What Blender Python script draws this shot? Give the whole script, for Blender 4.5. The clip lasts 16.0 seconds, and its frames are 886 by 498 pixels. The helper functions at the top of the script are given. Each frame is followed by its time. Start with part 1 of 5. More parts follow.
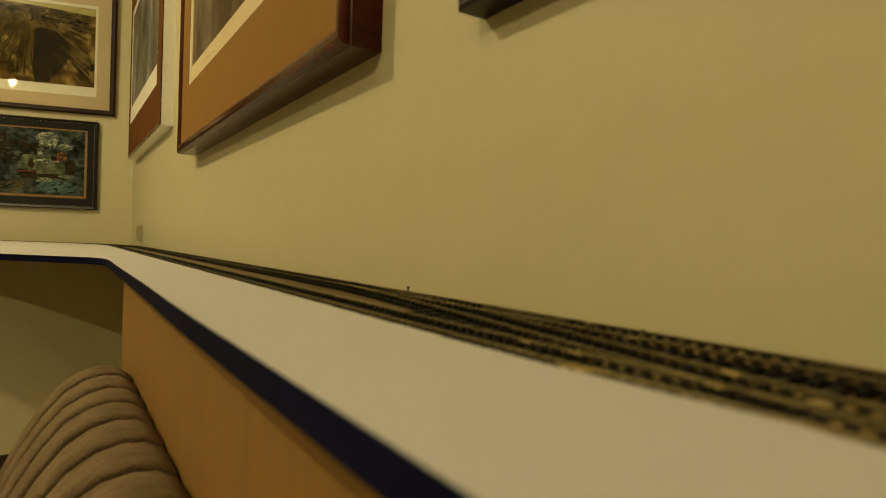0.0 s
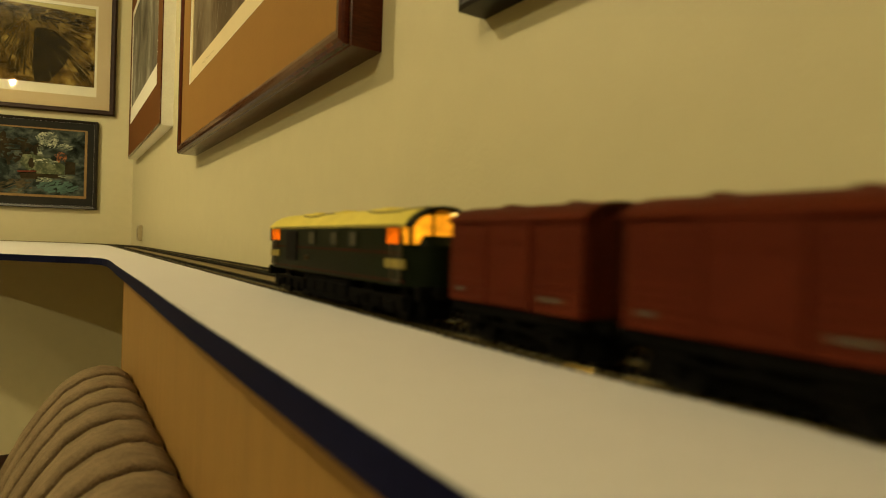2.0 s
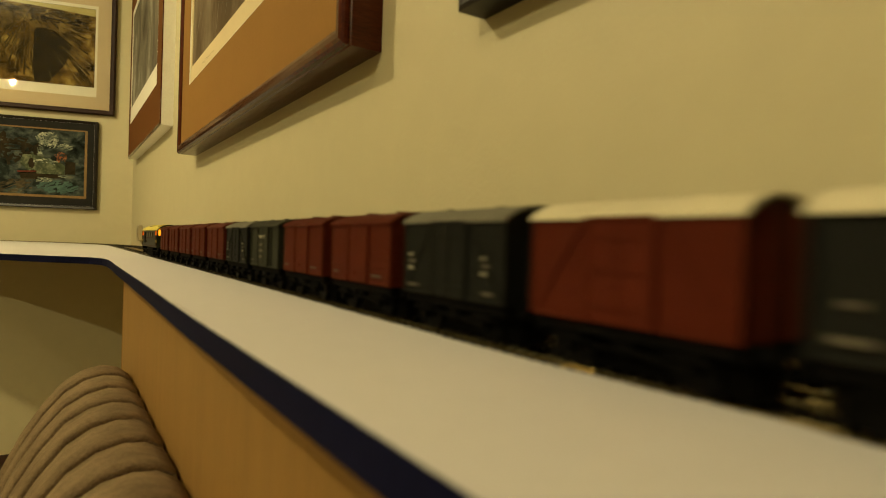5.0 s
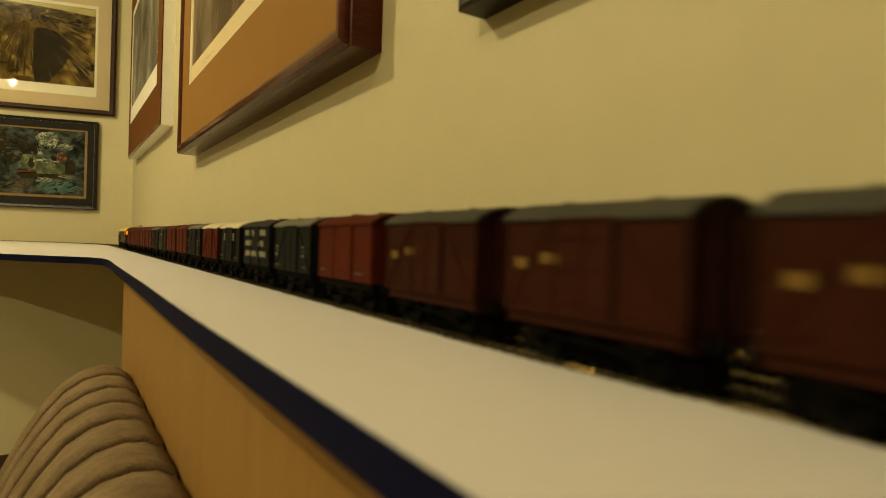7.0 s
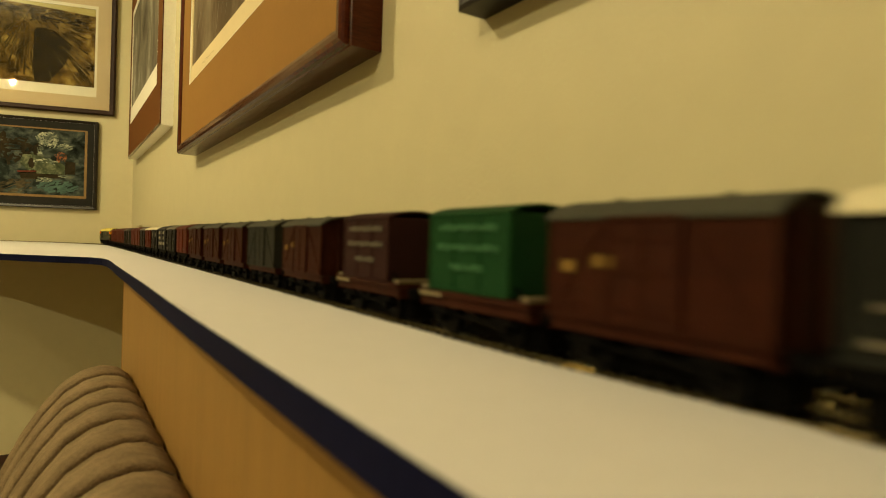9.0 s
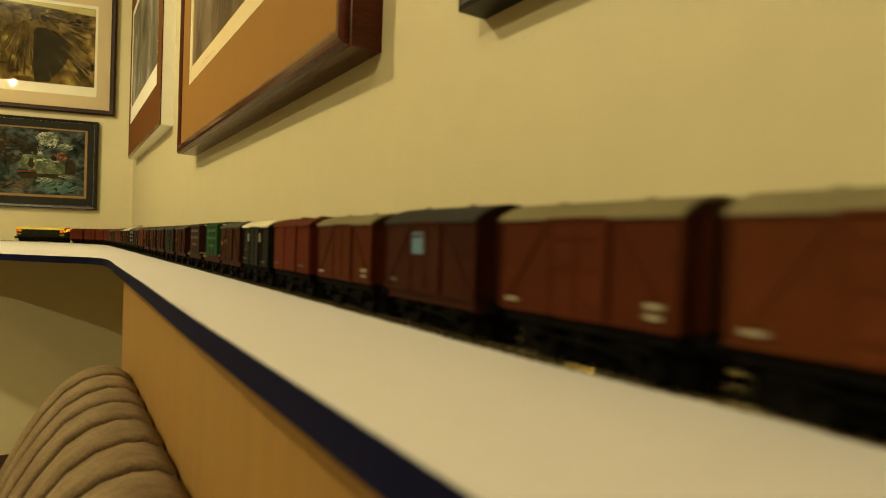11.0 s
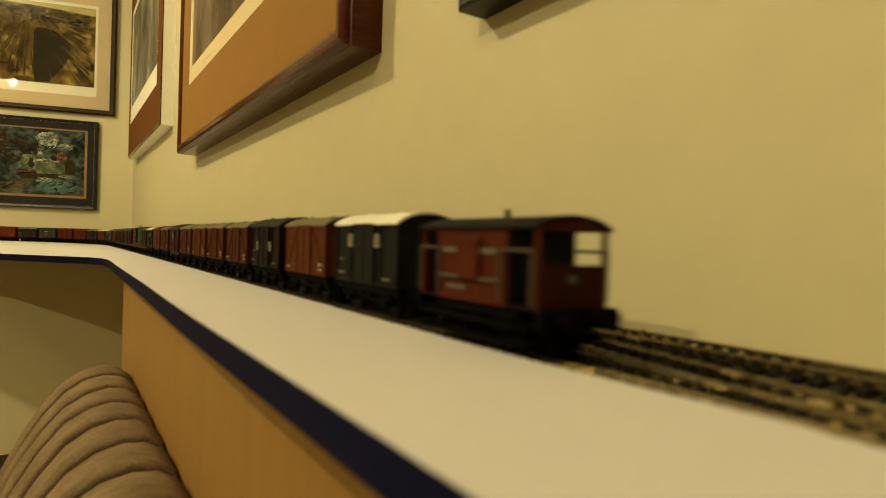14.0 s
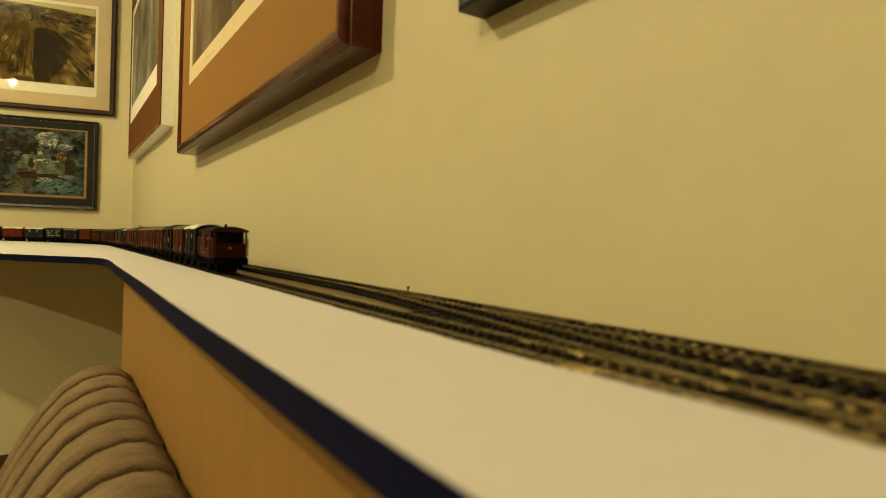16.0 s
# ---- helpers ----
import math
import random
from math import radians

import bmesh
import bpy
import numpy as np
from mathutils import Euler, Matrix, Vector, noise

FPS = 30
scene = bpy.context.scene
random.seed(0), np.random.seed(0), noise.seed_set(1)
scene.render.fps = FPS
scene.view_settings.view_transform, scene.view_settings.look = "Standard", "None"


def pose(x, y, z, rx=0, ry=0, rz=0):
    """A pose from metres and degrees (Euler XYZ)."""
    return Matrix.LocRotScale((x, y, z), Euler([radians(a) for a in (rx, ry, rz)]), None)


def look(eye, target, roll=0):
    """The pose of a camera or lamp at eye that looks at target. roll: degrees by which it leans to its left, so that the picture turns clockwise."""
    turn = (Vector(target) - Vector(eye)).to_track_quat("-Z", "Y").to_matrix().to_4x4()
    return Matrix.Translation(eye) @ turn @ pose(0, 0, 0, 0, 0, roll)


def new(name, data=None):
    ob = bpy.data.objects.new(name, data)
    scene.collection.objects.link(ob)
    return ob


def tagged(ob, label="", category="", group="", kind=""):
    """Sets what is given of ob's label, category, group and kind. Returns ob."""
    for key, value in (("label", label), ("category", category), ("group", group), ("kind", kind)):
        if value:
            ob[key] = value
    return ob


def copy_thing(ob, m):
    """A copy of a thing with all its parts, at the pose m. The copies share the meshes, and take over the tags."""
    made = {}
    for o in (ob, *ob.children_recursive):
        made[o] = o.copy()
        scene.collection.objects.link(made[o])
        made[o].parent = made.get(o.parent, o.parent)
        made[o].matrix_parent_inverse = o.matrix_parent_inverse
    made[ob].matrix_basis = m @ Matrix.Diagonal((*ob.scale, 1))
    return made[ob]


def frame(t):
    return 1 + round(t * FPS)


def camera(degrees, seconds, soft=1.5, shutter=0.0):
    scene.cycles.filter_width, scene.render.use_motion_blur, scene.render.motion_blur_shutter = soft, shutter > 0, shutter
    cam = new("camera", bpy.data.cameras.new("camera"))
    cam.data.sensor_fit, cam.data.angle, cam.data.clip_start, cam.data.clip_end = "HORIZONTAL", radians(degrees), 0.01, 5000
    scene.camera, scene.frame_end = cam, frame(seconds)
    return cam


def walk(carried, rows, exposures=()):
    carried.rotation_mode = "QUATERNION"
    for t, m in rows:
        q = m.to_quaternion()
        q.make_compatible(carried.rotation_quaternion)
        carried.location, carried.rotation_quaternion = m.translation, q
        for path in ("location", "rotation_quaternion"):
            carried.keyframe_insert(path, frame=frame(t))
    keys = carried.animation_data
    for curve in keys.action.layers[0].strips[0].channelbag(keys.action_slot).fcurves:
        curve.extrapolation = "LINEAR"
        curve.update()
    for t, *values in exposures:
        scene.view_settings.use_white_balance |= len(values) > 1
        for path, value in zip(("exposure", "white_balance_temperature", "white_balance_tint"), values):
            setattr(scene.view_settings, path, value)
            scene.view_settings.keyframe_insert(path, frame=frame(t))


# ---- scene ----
H = 1.0                      # top of the shelf above the floor
EYE = (0.0, 0.0, H + 0.0361)
TURN, DIP, ROLL = 33.0, -0.45, 1.8
cam = camera(73.75, 16.0, soft=1.0, shutter=0.6)
cam.data.dof.use_dof = True
cam.data.dof.focus_distance = 1.2
cam.data.dof.aperture_fstop = 9.5


def aim(eye, turn, dip, roll):
    a = radians(turn)
    return look(eye, (eye[0] + math.sin(a), eye[1] + math.cos(a), eye[2] + math.tan(radians(dip))), roll)


STILL = aim(EYE, TURN, DIP, ROLL)
walk(cam, [(0.0, STILL), (16.0, STILL)],
     [(0.0, -0.25), (1.0, -0.23), (2.0, 0.04), (2.6, 0.12), (3.5, 0.11), (6.5, 0.11), (7.5, 0.22), (9.0, 0.38), (12.0, 0.39), (16.0, 0.36)])

# ---- light ----
world = bpy.data.worlds.new("world")
scene.world = world
world.use_nodes = True
world.node_tree.nodes["Background"].inputs[0].default_value = (0.9, 0.72, 0.45, 1)
world.node_tree.nodes["Background"].inputs[1].default_value = 0.02
WARM = (1.0, 0.85, 0.455)


def bulb(x, y, z, power, radius, kind="POINT"):
    lamp = bpy.data.lights.new("ceiling_bulb", kind)
    if kind == "SPOT":                     # a wide cone, added to keep this bulb's light off the ceiling
        lamp.spot_size, lamp.spot_blend = radians(168), 0.15
    lamp.energy, lamp.color, lamp.shadow_soft_size = power, WARM, radius
    new("ceiling_bulb", lamp).location = (x, y, z)


bulb(-1.14, -0.32, 2.36, 11, 0.04)
bulb(-1.15, 1.44, 2.36, 52, 0.04)
bulb(-2.15, -0.33, 2.32, 58, 0.022, "SPOT")

# ---- materials ----


def mat(name, color, rough=0.5, metal=0.0, spread=0.12, scale=8.0, bump=0.0, bump_scale=200.0, coat=0.0,
        wave=None, each=0.0, emit=None, power=0.0, spec=0.5):
    """A procedural surface: a base colour varied at two scales, fine relief, and variation from piece to piece."""
    m = bpy.data.materials.new(name)
    m.use_nodes = True
    nt = m.node_tree
    b = nt.nodes["Principled BSDF"]
    b.inputs["Roughness"].default_value, b.inputs["Metallic"].default_value = rough, metal
    b.inputs["Coat Weight"].default_value = coat
    b.inputs["Specular IOR Level"].default_value = spec
    co = nt.nodes.new("ShaderNodeTexCoord")
    mp = nt.nodes.new("ShaderNodeMapping")
    nt.links.new(co.outputs["Object"], mp.inputs["Vector"])
    if wave:
        mp.inputs["Scale"].default_value = wave
    big = nt.nodes.new("ShaderNodeTexNoise")
    big.inputs["Scale"].default_value, big.inputs["Detail"].default_value = scale, 4
    fine = nt.nodes.new("ShaderNodeTexNoise")
    fine.inputs["Scale"].default_value, fine.inputs["Detail"].default_value = scale * 13, 5
    for n in (big, fine):
        nt.links.new(mp.outputs[0], n.inputs["Vector"])
    add = nt.nodes.new("ShaderNodeMath")
    add.operation = "ADD"
    nt.links.new(big.outputs["Fac"], add.inputs[0])
    nt.links.new(fine.outputs["Fac"], add.inputs[1])
    last = add.outputs[0]
    if each:
        info = nt.nodes.new("ShaderNodeObjectInfo")
        mul = nt.nodes.new("ShaderNodeMath")
        mul.operation = "MULTIPLY_ADD"
        nt.links.new(info.outputs["Random"], mul.inputs[0])
        mul.inputs[1].default_value = each
        nt.links.new(last, mul.inputs[2])
        last = mul.outputs[0]
    ramp = nt.nodes.new("ShaderNodeMapRange")
    ramp.inputs["From Min"].default_value, ramp.inputs["From Max"].default_value = 0.6, 1.4 + each
    ramp.inputs["To Min"].default_value, ramp.inputs["To Max"].default_value = 1 - spread, 1 + spread
    nt.links.new(last, ramp.inputs["Value"])
    mix = nt.nodes.new("ShaderNodeVectorMath")
    mix.operation = "SCALE"
    mix.inputs[0].default_value = color
    nt.links.new(ramp.outputs[0], mix.inputs["Scale"])
    nt.links.new(mix.outputs[0], b.inputs["Base Color"])
    if bump:
        n = nt.nodes.new("ShaderNodeTexNoise")
        n.inputs["Scale"].default_value, n.inputs["Detail"].default_value = bump_scale, 3
        nt.links.new(mp.outputs[0], n.inputs["Vector"])
        bp = nt.nodes.new("ShaderNodeBump")
        bp.inputs["Strength"].default_value, bp.inputs["Distance"].default_value = bump, 1.0 / bump_scale
        nt.links.new(n.outputs["Fac"], bp.inputs["Height"])
        nt.links.new(bp.outputs[0], b.inputs["Normal"])
    if emit:
        b.inputs["Emission Color"].default_value, b.inputs["Emission Strength"].default_value = (*emit, 1), power
    return m


WALL = mat("wall_paint", (0.56, 0.50, 0.305), 0.55, spread=0.035, scale=2.5, bump=0.10, bump_scale=300, spec=0.3)
CEILING = mat("ceiling_paint", (0.78, 0.76, 0.68), 0.9, spread=0.03, scale=2)
CARPET = mat("carpet", (0.27, 0.20, 0.11), 0.95, spread=0.3, scale=6, bump=0.6, bump_scale=300)
WHITE = mat("white_laminate", (0.695, 0.67, 0.672), 0.65, spread=0.025, scale=6, bump=0.03, bump_scale=900, spec=0.1)
BLUE = mat("navy_edging", (0.0045, 0.0055, 0.025), 0.7, spec=0.06, spread=0.2, scale=30, bump=0.1, bump_scale=500)
PANEL = mat("maple_panel", (0.290, 0.160, 0.043), 0.55, spec=0.25, spread=0.12, scale=12, wave=(5, 5, 0.4), bump=0.03, bump_scale=60)
CLOTH = mat("taupe_velvet", (0.218, 0.153, 0.086), 0.9, spec=0.1, spread=0.45, scale=30, wave=(1, 2.6, 1), bump=0.6, bump_scale=380)
SLEEPER = mat("sleeper_plastic", (0.008, 0.0065, 0.005), 0.45, spread=0.3, scale=300, spec=0.2)
RAIL = mat("nickel_rail", (0.56, 0.46, 0.25), 0.22, 1.0, spread=0.45, scale=60)
WEB = mat("tarnished_rail_web", (0.29, 0.23, 0.12), 0.32, 1.0, spread=0.55, scale=70)
CORK = mat("brown_base_board", (0.135, 0.088, 0.030), 0.5, spread=0.35, scale=200, bump=0.6, bump_scale=900)
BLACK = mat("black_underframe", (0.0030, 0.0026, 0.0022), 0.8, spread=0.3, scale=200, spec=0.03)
STEEL = mat("wheel_steel", (0.0042, 0.0036, 0.003), 0.6, 0.0, spread=0.3, scale=300, spec=0.08)
BUFF = mat("cream_board", (0.15, 0.11, 0.05), 0.7, spread=0.15, scale=200)

# ---- mesh helpers ----


def box(bm, x0, y0, z0, x1, y1, z1, bevel=0.0, seg=1):
    v = bmesh.ops.create_cube(bm, size=1.0, matrix=Matrix.LocRotScale(
        ((x0 + x1) / 2, (y0 + y1) / 2, (z0 + z1) / 2), None, (abs(x1 - x0), abs(y1 - y0), abs(z1 - z0))))["verts"]
    if bevel:
        edges = list({e for p in v for e in p.link_edges})
        bmesh.ops.bevel(bm, geom=edges, offset=bevel, segments=seg, profile=0.5, affect="EDGES")
    return bm


def rod(bm, a, b, r, seg=8, r2=None):
    a, b = Vector(a), Vector(b)
    d = b - a
    m = Matrix.Translation((a + b) / 2) @ d.to_track_quat("Z", "Y").to_matrix().to_4x4()
    bmesh.ops.create_cone(bm, cap_ends=True, segments=seg, radius1=r, radius2=r if r2 is None else r2, depth=d.length, matrix=m)
    return bm


def prism(bm, outline, axis, lo, hi):
    """A closed outline of 2D points, pushed along an axis ('x', 'y' or 'z') from lo to hi."""
    def at(p, h):
        return {"x": (h, p[0], p[1]), "y": (p[0], h, p[1]), "z": (p[0], p[1], h)}[axis]
    a = [bm.verts.new(at(p, lo)) for p in outline]
    b = [bm.verts.new(at(p, hi)) for p in outline]
    n = len(outline)
    for i in range(n):
        bm.faces.new((a[i], a[(i + 1) % n], b[(i + 1) % n], b[i]))
    bm.faces.new(a[::-1])
    bm.faces.new(b)
    bmesh.ops.recalc_face_normals(bm, faces=bm.faces)
    return bm


def part(name, bm, material, parent=None, label="", smooth=False):
    """One bmesh as one mesh object, under a thing or a part."""
    me = bpy.data.meshes.new(name)
    bm.to_mesh(me)
    bm.free()
    me.materials.append(material)
    if smooth:
        for p in me.polygons:
            p.use_smooth = True
    ob = new(name, me)
    if parent:
        ob.parent = parent
    if label:
        ob["label"] = label
    return ob


def B():
    return bmesh.new()


# ---- room ----
WX = 0.235                       # the long wall's face
CY = 2.61                        # where it meets the end wall
END = Vector((-0.966, 0.259, 0))   # along the end wall, away from the corner
INTO = Vector((-0.259, -0.966, 0))  # out of the end wall, into the room
CEIL = 2.42


def structure(name, bm, material, label, category="wall"):
    return tagged(part(name, bm, material), label, category, kind="structure")


structure("wall_east", box(B(), WX, -4.6, 0, WX + 0.12, CY, CEIL), WALL, "long khaki painted plaster wall, lightly textured")
bm = B()
c = Vector((WX, CY, 0))
e = c + END * 4.2
quad = [(c.x, CY), (e.x, e.y), (e.x + 0.03, e.y + 0.12), (c.x + 0.12, CY + 0.12)]
structure("wall_north", prism(bm, quad, "z", 0, CEIL), WALL, "khaki painted end wall hung with pictures")
structure("wall_west", box(B(), -3.9, -4.6, 0, -3.78, 3.6, CEIL), WALL, "khaki painted plaster wall")
structure("wall_south", box(B(), -3.9, -4.72, 0, WX + 0.12, -4.6, CEIL), WALL, "khaki painted plaster wall")
structure("floor", box(B(), -3.9, -4.7, -0.1, 0.4, 3.7, 0), CARPET, "brown carpeted floor", "floor")
structure("ceiling", box(B(), -3.9, -4.7, CEIL, 0.4, 3.7, CEIL + 0.1), CEILING, "plain white painted ceiling", "ceiling")

# ---- track ----
T1, T2 = 0.143, 0.210            # centre lines of the two straight tracks
TB = H - 0.0050                 # the level on which the tracks lie
RAIL_TOP = TB + 0.0055


def route(offset):
    """The way of a track: straight along the wall, round the corner, along the end wall. offset: metres nearer to the wall than the first track."""
    x, radius = T1 + offset, 0.60 + offset
    turn = math.atan2(-END.x, END.y)                 # the angle turned at the corner
    gap = 0.092 - offset                             # from the end wall
    p = c + INTO * gap
    k = (x - p.x) / END.x
    cross = p + END * k                              # where the two straights would meet
    start = cross.y - radius * math.tan(turn / 2)
    return x, start, radius, turn


def on_route(s, offset=0.0):
    """Place and heading (radians to the left of +y) at s metres along the long wall's axis and on round the corner."""
    x, start, radius, turn = route(offset)
    if s <= start:
        return Vector((x, s, 0)), 0.0
    a = (s - start) / radius
    if a < turn:
        return Vector((x - radius * (1 - math.cos(a)), start + radius * math.sin(a), 0)), a
    rest = s - start - radius * turn
    end = Vector((x - radius * (1 - math.cos(turn)), start + radius * math.sin(turn), 0))
    return end + Vector((-math.sin(turn), math.cos(turn), 0)) * rest, turn


def centre_line(offset, s0, s1, step):
    n = int(round((s1 - s0) / step))
    return [on_route(s0 + (s1 - s0) * i / n, offset) for i in range(n + 1)]


# ---- shelf ----
THICK = 0.0100
SHELF_X = 0.0509
front = [(SHELF_X, -4.55), (SHELF_X, 0.28), (0.0515, 0.353), (0.0526, 0.419), (0.0539, 0.512), (0.0545, 0.60), (0.0560, 0.783), (0.0582, 0.893), (0.0578, 0.955),
         (0.0540, 1.000), (0.0400, 1.040), (0.018, 1.062), (-0.0034, 1.078), (-0.0402, 1.118), (-0.0777, 1.158), (-0.16, 1.46), (-0.24, 1.81), (-0.29, 2.06),
         (-0.40, 2.29), (-0.55, 2.47), (-1.0, 2.625), (-2.6, 3.035)]
wall_end = c + END * 3.2


def torn(line, side):
    """A line beside the track, with the small wavering of a hand-cut edge."""
    out = []
    for p, a in line:
        q = p + Vector((math.cos(a), math.sin(a), 0)) * (side(p) + 0.0010 * noise.noise((p.x * 60, p.y * 60, 3.0)) + 0.0004 * noise.noise((p.x * 300, p.y * 300, 8.0)))
        out.append((q.x, q.y))
    return out




def bare(p):
    """How far from the track the sheet was cut: the strip of bare board narrows towards the near end."""
    u = min(max((0.15 - p.y) / 0.09, 0.0), 1.0)
    return -0.0158 + 0.0052 * u * u * (3 - 2 * u)


cut = torn(centre_line(0.0, -4.55, 0.0, 0.25) + centre_line(0.0, 0.004, 1.2, 0.004) + centre_line(0.0, 1.25, 5.2, 0.05), bare)
shelf = tagged(new("train_shelf"), "white laminate shelf board with navy edging along the wall", "shelf")
part("base_board", prism(B(), front + [(wall_end.x, wall_end.y - 0.002), (WX - 0.002, CY - 0.002), (WX - 0.002, -4.55)], "z", H - THICK, TB), CORK, shelf, "bare brown base board under the tracks")
part("back_strip", box(B(), T2 + 0.0157, -4.5, TB + 0.0001, WX - 0.0021, 1.75, TB + 0.0030, 0.0004), CORK, shelf, "low brown strip along the wall")
part("white_sheet", prism(B(), front + cut[::-1], "z", TB + 0.0001, H), WHITE, shelf, "white laminate sheet")


def ribbon(bm, line, z0, z1, out):
    """A thin strip that follows a line in plan, out metres thick to its left."""
    pts = [Vector((p[0], p[1], 0)) for p in line]
    rings = []
    for i, p in enumerate(pts):
        d = (pts[min(i + 1, len(pts) - 1)] - pts[max(i - 1, 0)]).normalized()
        n = Vector((-d.y, d.x, 0)) * out
        rings.append([bm.verts.new((p.x, p.y, z0)), bm.verts.new((p.x, p.y, z1)),
                      bm.verts.new((p.x + n.x, p.y + n.y, z1)), bm.verts.new((p.x + n.x, p.y + n.y, z0))])
    for a, b in zip(rings, rings[1:]):
        for k in range(4):
            bm.faces.new((a[k], a[(k + 1) % 4], b[(k + 1) % 4], b[k]))
    bm.faces.new(rings[0])
    bm.faces.new(rings[-1][::-1])
    bmesh.ops.recalc_face_normals(bm, faces=bm.faces)
    return bm


part("edge_seam", ribbon(B(), [(x + 0.0016, y) for x, y in front[:8] if -1 < y < 0.4], H + 0.00005, H + 0.00012, 0.00022), CORK, shelf, "fine dark seam along the edge")
part("edging", ribbon(B(), front, H - 0.0105, H - 0.0003, 0.0008), BLUE, shelf, "dark navy edging strip")
panel = tagged(new("support_panel"), "golden maple veneered board standing under the shelf", "panel")
part("board", box(B(), 0.080, -4.5, 0, 0.098, 0.978, H - THICK - 0.001, 0.0006), PANEL, panel)
part("edge_banding", box(B(), 0.0798, 0.9783, 0, 0.0982, 0.9795, H - THICK - 0.001), PANEL, panel, "veneer edge strip")

FOOT = [(-0.0011, 0.0030), (0.0011, 0.0030), (0.0011, 0.0034), (0.0004, 0.0036), (0.0004, 0.0046), (-0.0004, 0.0046), (-0.0004, 0.0036), (-0.0011, 0.0034)]
HEAD = [(-0.0005, 0.0045), (0.0005, 0.0045), (0.0005, 0.0053), (0.0003, 0.0055), (-0.0003, 0.0055), (-0.0005, 0.0053)]


def sweep(line, off, profile):
    """A profile (across, up) drawn along a line of places and headings, off metres to the right of it."""
    bm = B()
    rings = []
    for p, a in line:
        n = Vector((math.cos(a), math.sin(a), 0))
        rings.append([bm.verts.new((p.x + n.x * (off + dx), p.y + n.y * (off + dx), TB + p.z + z)) for dx, z in profile])
    k = len(profile)
    for q, r in zip(rings, rings[1:]):
        for i in range(k):
            bm.faces.new((q[i], r[i], r[(i + 1) % k], q[(i + 1) % k]))
    bmesh.ops.recalc_face_normals(bm, faces=bm.faces)
    return bm


def lay_rails(line, track):
    for side in (-0.00905, 0.00905):
        rail = part("rail", sweep(line, side, FOOT), WEB, track, "tarnished rail")
        part("rail_head", sweep(line, side, HEAD), RAIL, rail, "bright worn rail head")


def sleeper_mesh():
    bm = box(B(), -0.0150, -0.0016, 0.0003, 0.0150, 0.0016, 0.0030, 0.0003)
    for side in (-1, 1):
        for k in (-1, 1):
            x = side * 0.00905 + k * 0.0021
            box(bm, x - 0.0009, -0.0013, 0.0028, x + 0.0009, 0.0013, 0.0046)
    me = bpy.data.meshes.new("sleeper")
    bm.to_mesh(me)
    bm.free()
    me.materials.append(SLEEPER)
    return me


SLEEPER_MESH = sleeper_mesh()


def joined_sleepers(track, places):
    """Far sleepers of one track in one mesh."""
    src = SLEEPER_MESH
    co = np.array([v.co[:] for v in src.vertices])
    faces = [tuple(p.vertices) for p in src.polygons]
    verts, polys = [], []
    for p, a in places:
        r = np.array(((math.cos(a), -math.sin(a), 0), (math.sin(a), math.cos(a), 0), (0, 0, 1)))
        base = len(verts)
        verts += [tuple(v) for v in co @ r.T + np.array((p.x, p.y, TB))]
        polys += [tuple(base + i for i in f) for f in faces]
    me = bpy.data.meshes.new("sleepers")
    me.from_pydata(verts, [], polys)
    me.materials.append(SLEEPER)
    ob = new("sleepers", me)
    ob.parent = track
    tagged(ob, kind="stuff")


def lay_track(offset, label):
    track = tagged(new("railway_track"), label, "track", "tracks on the shelf", "structure")
    line = centre_line(offset, -4.4, 1.6, 1.0) + centre_line(offset, 1.65, 5.2, 0.05)
    lay_rails(line, track)
    near, far = [], []
    for i in range(int(9.4 / 0.0065)):
        s = -4.35 + i * 0.0065
        (near if 0.02 < s < 1.10 else far).append(on_route(s, offset))
    for p, a in near:
        ob = new("sleeper", SLEEPER_MESH)
        ob.parent = track
        ob.matrix_basis = Matrix.Translation((p.x, p.y, TB)) @ Matrix.Rotation(a, 4, "Z")
    joined_sleepers(track, far)
    return track


lay_track(0.0, "model railway track with black sleepers on cork, beside the white board")
lay_track(T2 - T1, "model railway track with black sleepers close to the wall")



